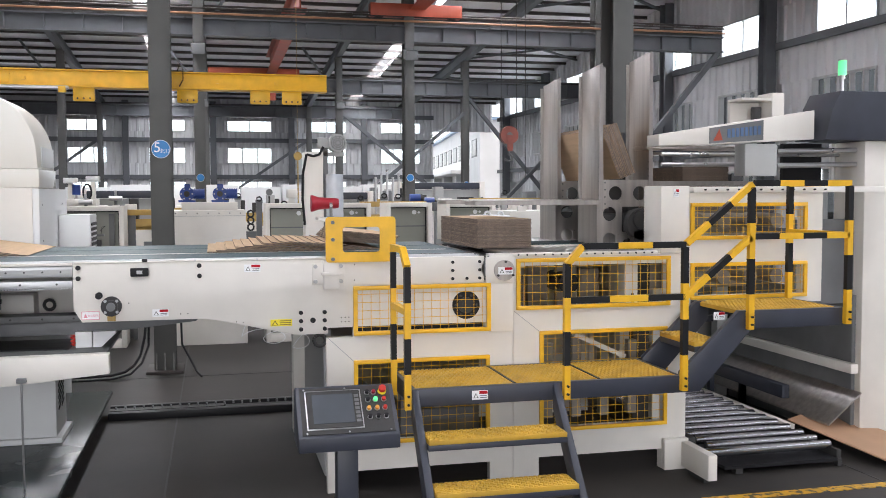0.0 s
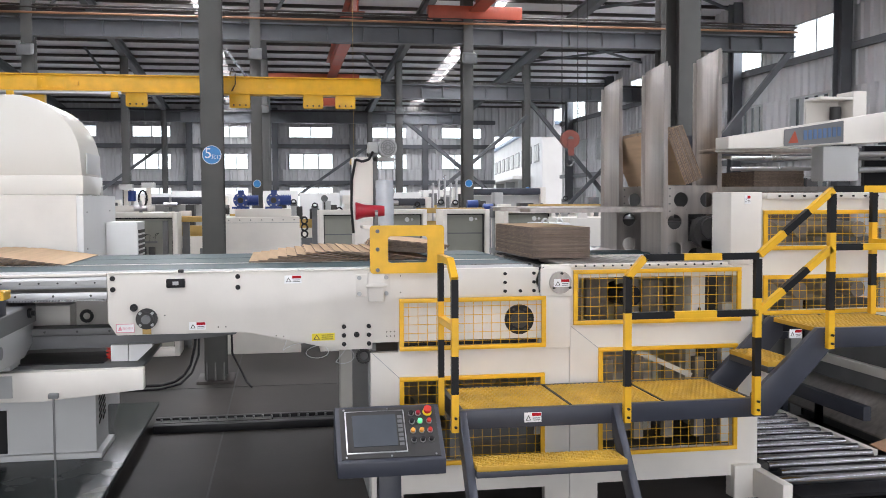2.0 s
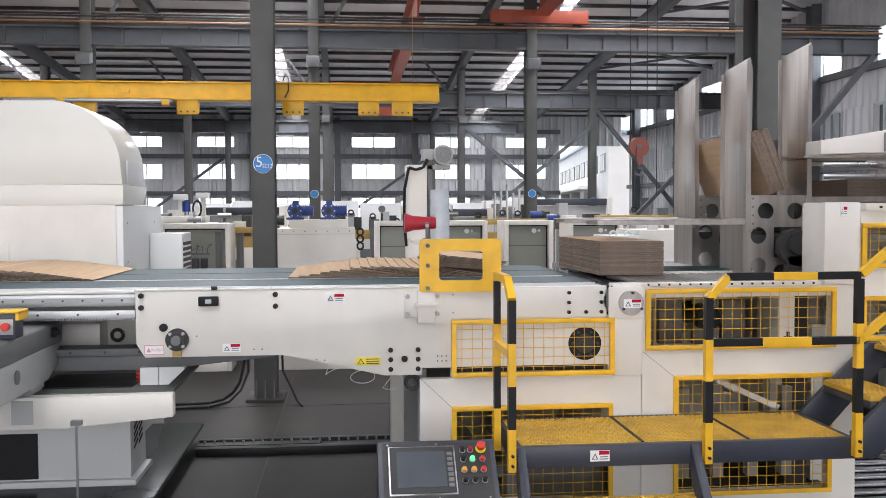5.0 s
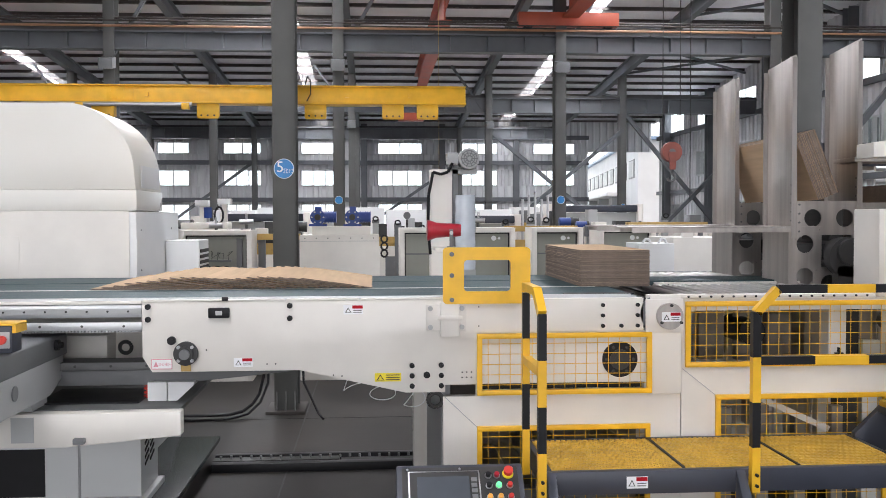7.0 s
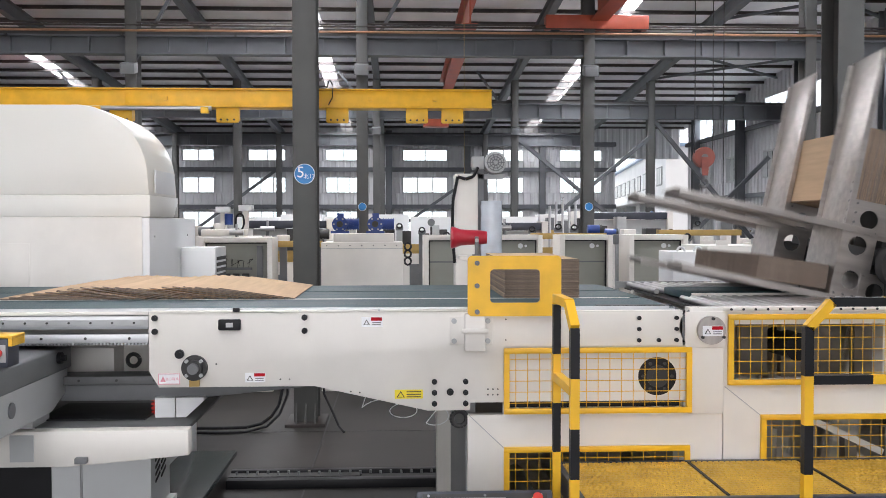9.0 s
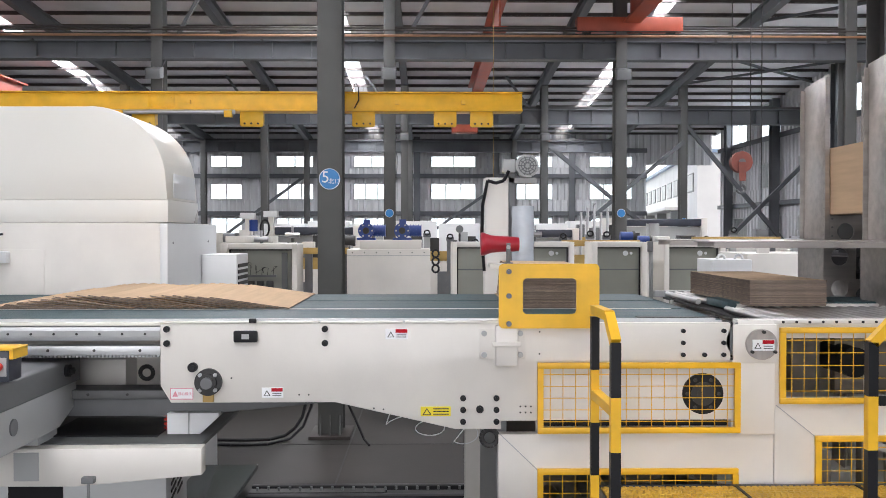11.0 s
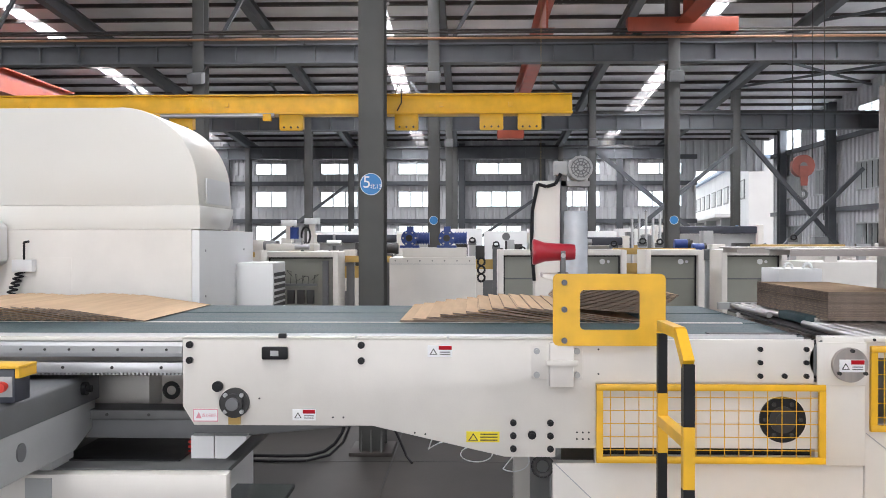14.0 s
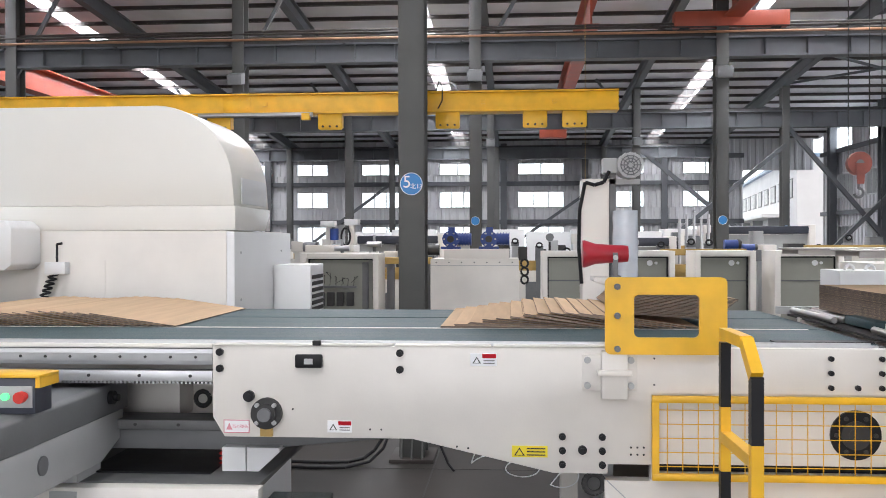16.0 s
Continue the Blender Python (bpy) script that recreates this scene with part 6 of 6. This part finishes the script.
def clutter():
    """Smaller gear that stands between and behind the cabinets."""
    for a, b, y, z in ((0.95, 1.7, 11.3, 1.60), (1.6, 2.5, 11.4, 1.62), (3.1, 4.1, 11.3, 1.66), (-1.35, -0.85, 11.0, 1.54)):
        rt = thing("guide_beam", (a + b) / 2, y, 0, "ochre guide beam on a machine behind the cabinets", "beam", "guide beams")
        part("beam", bx(B(), a, b, y, y + 0.12, z, z + 0.07, 0.004), WOOD, rt)
        for x in (a + 0.05, b - 0.1):
            part("leg", bx(B(), x, x + 0.05, y + 0.03, y + 0.08, 0, z), GREY, rt)
    r = random.Random(11)
    for i in range(34):
        x, y = -3.2 + i * 0.235 + r.uniform(-0.06, 0.06), r.choice((11.25, 11.7, 12.4, 12.9))
        if -0.75 < x < 0.1 and y < 11.5:
            continue
        h = 1.66 + r.uniform(-0.04, 0.14) + (y - 11.2) * 0.02
        kind = r.choice(("gear_box", "hand_wheel", "valve", "pump"))
        rt = thing(kind, x, y, 0, {"gear_box": "small gear box on a machine post", "hand_wheel": "black hand wheel on a machine post", "valve": "small steel valve on a pipe", "pump": "small motor pump on a machine post"}[kind], kind.replace("_", " "), "small machine gear")
        part("post", bx(B(), x - 0.04, x + 0.04, y, y + 0.08, 0, h - 0.08), r.choice((CREAM, GREY, MIDGREY)), rt)
        if kind == "gear_box":
            part("box", bx(B(), x - 0.07, x + 0.07, y - 0.03, y + 0.1, h - 0.08, h + 0.04, 0.006), r.choice((CREAM, GREY, BLUE)), rt)
        elif kind == "hand_wheel":
            part("wheel", tube(B(), [(x + 0.035 * math.cos(t), y - 0.02, h - 0.02 + 0.03 * math.sin(t)) for t in np.linspace(0, 2 * math.pi, 16)], 0.01, 6), BLACK, rt)
            part("boss", bx(B(), x - 0.05, x + 0.05, y - 0.015, y + 0.04, h - 0.08, h - 0.03), GREY, rt)
        elif kind == "valve":
            part("body", cyl(cyl(B(), (x, y, h), 0.03, 0.16, "x", 12), (x, y, h + 0.05), 0.015, 0.1, "z", 10), CHROME, rt)
            part("neck", cyl(B(), (x, y + 0.02, h - 0.05), 0.02, 0.1, "z", 10), GREY, rt)
        else:
            part("motor", cyl(B(), (x, y, h - 0.02), 0.055, 0.15, "x", 16), r.choice((DARK, GREY, BLUE)), rt)
            part("cap", cyl(B(), (x + 0.085, y, h - 0.02), 0.06, 0.03, "x", 16), DARK, rt)
    for x, y, w, z in ((3.1, 16.2, 1.5, 2.0), (-2.3, 15.0, 1.2, 1.86), (1.2, 14.6, 1.0, 1.82)):
        rt = thing("print_unit", x, y, 0, "long slate blue printing unit with cream ends", "machine", "print units")
        part("cover", bx(B(), x, x + w, y, y + 0.6, z - 0.12, z, 0.02), NAVY, rt)
        part("end_cheek", bx(B(), x - 0.1, x, y, y + 0.6, 0, z + 0.02, 0.01), CREAM, rt)
        part("end_cheek", bx(B(), x + w, x + w + 0.1, y, y + 0.6, 0, z + 0.02, 0.01), CREAM, rt)
        part("front", bx(B(), x, x + w, y + 0.1, y + 0.5, 0, z - 0.13), MIDGREY, rt)
    for i in range(5):
        x = 2.1 + 0.09 * i
        single("pipe_length", rod(B(), (x, 13.2, 0), (x + 0.01, 13.25, 2.05 + 0.06 * (i % 3)), 0.018, 8), CHROME, "steel pipe standing upright in the hall", "pipe", "standing pipes")


clutter()


# ---- star wheel that turns the bundles ----
WC = (2.597, 1.604)
FORKS_Y = ((5.0, 5.45), (5.84, 6.30))


def holed_plate(bm, cells, r, z0, z1, y0, y1, n=24):
    """A plate of cells (x0, x1), each with a round hole through its middle."""
    for a0, a1 in cells:
        hx, hz, hw, hh = (a0 + a1) / 2, (z0 + z1) / 2, (a1 - a0) / 2, (z1 - z0) / 2
        rings = []
        for y in (y0, y1):
            inner, outer = [], []
            for i in range(n):
                c, d = math.cos(2 * math.pi * i / n), math.sin(2 * math.pi * i / n)
                k = 1 / max(abs(c), abs(d))
                inner.append(bm.verts.new((hx + r * c, y, hz + r * d)))
                outer.append(bm.verts.new((hx + hw * c * k, y, hz + hh * d * k)))
            rings.append((inner, outer))
        (i0, o0), (i1, o1) = rings
        for i in range(n):
            j = (i + 1) % n
            bm.faces.new((i0[i], i0[j], o0[j], o0[i])), bm.faces.new((i1[j], i1[i], o1[i], o1[j]))
            bm.faces.new((i0[j], i0[i], i1[i], i1[j])), bm.faces.new((o0[i], o0[j], o1[j], o1[i]))
    bmesh.ops.recalc_face_normals(bm, faces=bm.faces)
    return bm


PA, PB = -0.241, 0.136      # the two fork plates of a pocket, from the shaft


def star_wheel():
    root = thing("star_wheel", WC[0], 5.6, WC[1], "stainless star wheel with four pairs of fork pockets on a shaft", "machine")
    part("shaft", cyl(B(), (0, 0, 0), 0.07, 1.5, "y", 24), DARK, root, "dark shaft", local=True)
    for y0, y1 in FORKS_Y:
        for q in range(4):
            m = pose(0, 0, 0, 0, -90 * q, 0)
            a, b = y0 - 5.6 + 0.006 * q, y1 - 5.6 - 0.006 * q
            def turned(bm):
                bmesh.ops.transform(bm, matrix=m, verts=bm.verts)
                return bm
            for x, foot, top in ((PA, 0.06, 1.096), (PB, 0.1, 1.19)):
                f = prism(B(), [(a, foot), (b, foot), (b - 0.05, top - 0.03), (a + 0.03, top)], x - 0.004, x + 0.004, "x", 0.0015)
                bx(f, x - 0.03, x - 0.0045, a, a + 0.008, foot + 0.01, top - 0.02), bx(f, x - 0.03, x - 0.0045, b - 0.06, b - 0.052, foot + 0.01, top - 0.05)
                fk = part("fork_plate", turned(f), STEEL, root, "brushed stainless fork plate", local=True)
                for i in range(6):
                    part("rivet", turned(cyl(B(), (x - 0.006, a + 0.06, foot + 0.06 + 0.05 * i), 0.006, 0.005, "x", 8)), GREY, fk, local=True)
            mid = (PA + PB) / 2
            g = holed_plate(B(), [(PA + 0.005, mid), (mid, PB - 0.005)], 0.05, 0.09, 0.28, a + 0.009, a + 0.018)
            gp = part("pocket_plate", turned(g), STEEL, root, "stainless plate with two round holes", local=True)
            for i in range(4):
                for xx in (PA + 0.016, PB - 0.016):
                    part("rivet", turned(cyl(B(), (xx, a + 0.006, 0.11 + 0.05 * i), 0.006, 0.006, "y", 8)), GREY, gp, local=True)
            part("pocket_floor", turned(bx(B(), PA + 0.005, PB - 0.005, a + 0.02, b - 0.07, 0.272, 0.28)), STEEL, root, local=True)
            part("spoke", turned(bx(B(), -0.04, 0.04, a + 0.03, b - 0.08, 0.05, 0.271)), DARK, root, local=True)
    return root


wheel = star_wheel()
for y0 in (4.9, 6.34):
    rt = thing("wheel_bearing", WC[0], y0, 0, "dark steel bearing stand under the star wheel", "machine", "bearing stands")
    part("stand", bx(B(), WC[0] - 0.06, WC[0] + 0.06, y0 - 0.02, y0 + 0.05, 0, WC[1] - 0.08), DARK, rt)
    part("bearing", cyl(B(), (WC[0], y0 + 0.015, WC[1] - 0.03), 0.11, 0.07, "y", 24), DARK, rt)


# ---- cardboard ----
SHEETS, THICK, LONG, WIDE = 45, 0.0044, 0.38, 1.06


def sheet_mesh():
    bm = B()
    bx(bm, 0, LONG, 0, WIDE, 0, THICK - 0.0004)
    for f in bm.faces:
        f.material_index = 0 if abs(f.normal.z) > 0.5 else 1
    return mesh_of("cardboard_sheet", bm, CARD, CARDEDGE)


SHEET = sheet_mesh()


def bundle(x, y, z, label, count=40):
    """A bundle of flat cardboard; its sheets are placed one by one."""
    root = thing("cardboard_bundle", x, y, z, label, "cardboard", "cardboard bundles")
    out = []
    for i in range(count):
        s = new("sheet", SHEET)
        s.parent = root
        out.append(s)
    return root, out


jit = random.Random(3)
JIT = [(jit.uniform(-0.0022, 0.0022), jit.uniform(-0.004, 0.004)) for _ in range(SHEETS)]


def stacked(i):
    return pose(JIT[i][0], JIT[i][1], i * THICK)


def shingled(i, left, pitch=0.0285):
    """Sheet i of a stream whose lowest sheet's front edge is at left."""
    lift = min(i, 13) * 0.0041 + (0.005 * math.sin(i * 0.45) + 0.005 if i > 6 else 0)
    tilt = math.degrees(math.atan2(lift, LONG))
    return pose(left + (i - i % 2) * pitch + JIT[i][0] * 2, JIT[i][1] * 2, lift + 0.0015, 0, tilt, 0)


def half_drawn(i, left, stack):
    """The lower sheets drawn out to the left, the rest still standing in the stack."""
    pitch = 0.0285
    if left + i * pitch < stack:
        return shingled(i, left)
    first = max(0, math.ceil((stack - left) / pitch))
    j = i - first
    lean = min(1.0, first / 13)
    return pose(stack + 0.006 * j * lean + JIT[i][0], JIT[i][1], 0.064 * lean + j * (0.0043 + 0.0015 * lean), 0, (4 + j * 0.2) * lean, 0)


CY = 4.93
bundle_a, sheets_a = bundle(0, CY, BELT_Z + 0.001, "brown cardboard sheets drawn out into a shingled stream on the belt")
bundle_b, sheets_b = bundle(0, CY, BELT_Z + 0.001, "neat stack of brown cardboard sheets riding on the belt", SHEETS)
bundle_d, sheets_d = bundle(0, CY, BELT_Z + 0.001, "shingled brown cardboard sheets lying on the belt")
bundle_c, sheets_c = bundle(0, 0, 0, "brown cardboard bundle leaning in the star wheel pocket", 29)
bundle_e, sheets_e = bundle(0, 0, 0, "brown cardboard bundle lying in the star wheel pocket")
bundle_f, sheets_f = bundle(0, 0, 0, "brown cardboard bundle waiting on the infeed beyond the wheel", SHEETS)
for group in (sheets_c, sheets_e, sheets_f):
    for i, s in enumerate(group):
        s.matrix_basis = stacked(i)
bundle_f.matrix_world = pose(3.12, 5.3, 1.79)
rt = thing("infeed_table", 3.4, 5.8, 0, "grey infeed table beyond the star wheel", "table")
part("table_top", bx(B(), 3.1, 4.1, 5.25, 6.4, 1.74, 1.789, 0.004), MIDGREY, rt)
part("table_leg", bx(B(), 3.98, 4.08, 6.28, 6.38, 0, 1.74), MIDGREY, rt)
part("table_leg", bx(B(), 3.15, 3.25, 6.28, 6.38, 0, 1.74), MIDGREY, rt)


# ---- what moves ----
def motions():
    turn = [(0, 0), (8.15, 0), (8.3, 3), (8.4, 7), (8.5, 14), (8.6, 25), (8.7, 39), (8.8, 55), (8.9, 67), (9.0, 78), (9.1, 86), (9.2, 90), (16.0, 90)]
    walk(wheel, [(t, pose(WC[0], 5.6, WC[1], 0, -a, 0)) for t, a in turn])

    def pocket(angle, q=0, lean=0):
        """A bundle standing on edge in pocket q, its sheets against the left fork plate."""
        return pose(WC[0], CY + 0.12, WC[1], 0, -(angle + 90 * q), 0) @ pose(PA + 0.006, 0, 0.285 + LONG * math.cos(radians(lean)), 0, 90 - lean, 0)
    rows = [(t, pocket(a, 0, 22 * (1 - a / 90))) for t, a in turn[:-1]]
    end = rows[-1][1].translation
    flat, up = rows[-1][1], BELT_Z + 0.002 - end.z
    rows += [(9.5, Matrix.Translation((-0.02, 0, up)) @ flat), (11.2, Matrix.Translation((1.61 - end.x, 0, up)) @ flat), (16.0, Matrix.Translation((1.61 - end.x, 0, up)) @ flat)]
    walk(bundle_c, rows)
    walk(bundle_e, [(t, pocket(a, -1)) for t, a in turn])

    drawn = [(0, -0.35), (4.2, -0.35), (5.0, -0.36), (5.4, -0.56), (5.8, -0.79), (6.3, -1.08), (6.6, -1.25), (7.0, -1.47), (7.5, -1.75), (8.0, -1.95), (8.2, -1.96), (10.6, -1.97), (11.3, -2.23), (11.8, -2.41), (12.5, -2.70), (12.9, -2.86), (13.2, -2.88), (16, -2.88)]
    for i, s in enumerate(sheets_a):
        walk(s, [(t, half_drawn(i, x, 0.44)) for t, x in drawn])
    for i, s in enumerate(sheets_d):
        walk(s, [(0, shingled(i, -2.87)), (5.0, shingled(i, -2.88)), (6.3, shingled(i, -3.6)), (8.0, shingled(i, -4.47)), (10.6, shingled(i, -4.48)), (13.0, shingled(i, -5.4)), (16, shingled(i, -5.4))])
    ridden = [(0, 1.42), (4.2, 1.42), (6.2, 1.42), (6.5, 1.33), (7.0, 1.12), (7.5, 0.83), (7.9, 0.6), (8.1, 0.56), (10.4, 0.56), (10.8, 0.48)]
    pulled = [(11.0, 0.43), (11.5, 0.20), (12.0, -0.03), (12.5, -0.26), (12.7, -0.28), (16, -0.29)]
    for i, s in enumerate(sheets_b):
        walk(s, [(t, Matrix.Translation((x, 0, 0)) @ stacked(i)) for t, x in ridden] + [(t, half_drawn(i, x, 0.44)) for t, x in pulled])


motions()
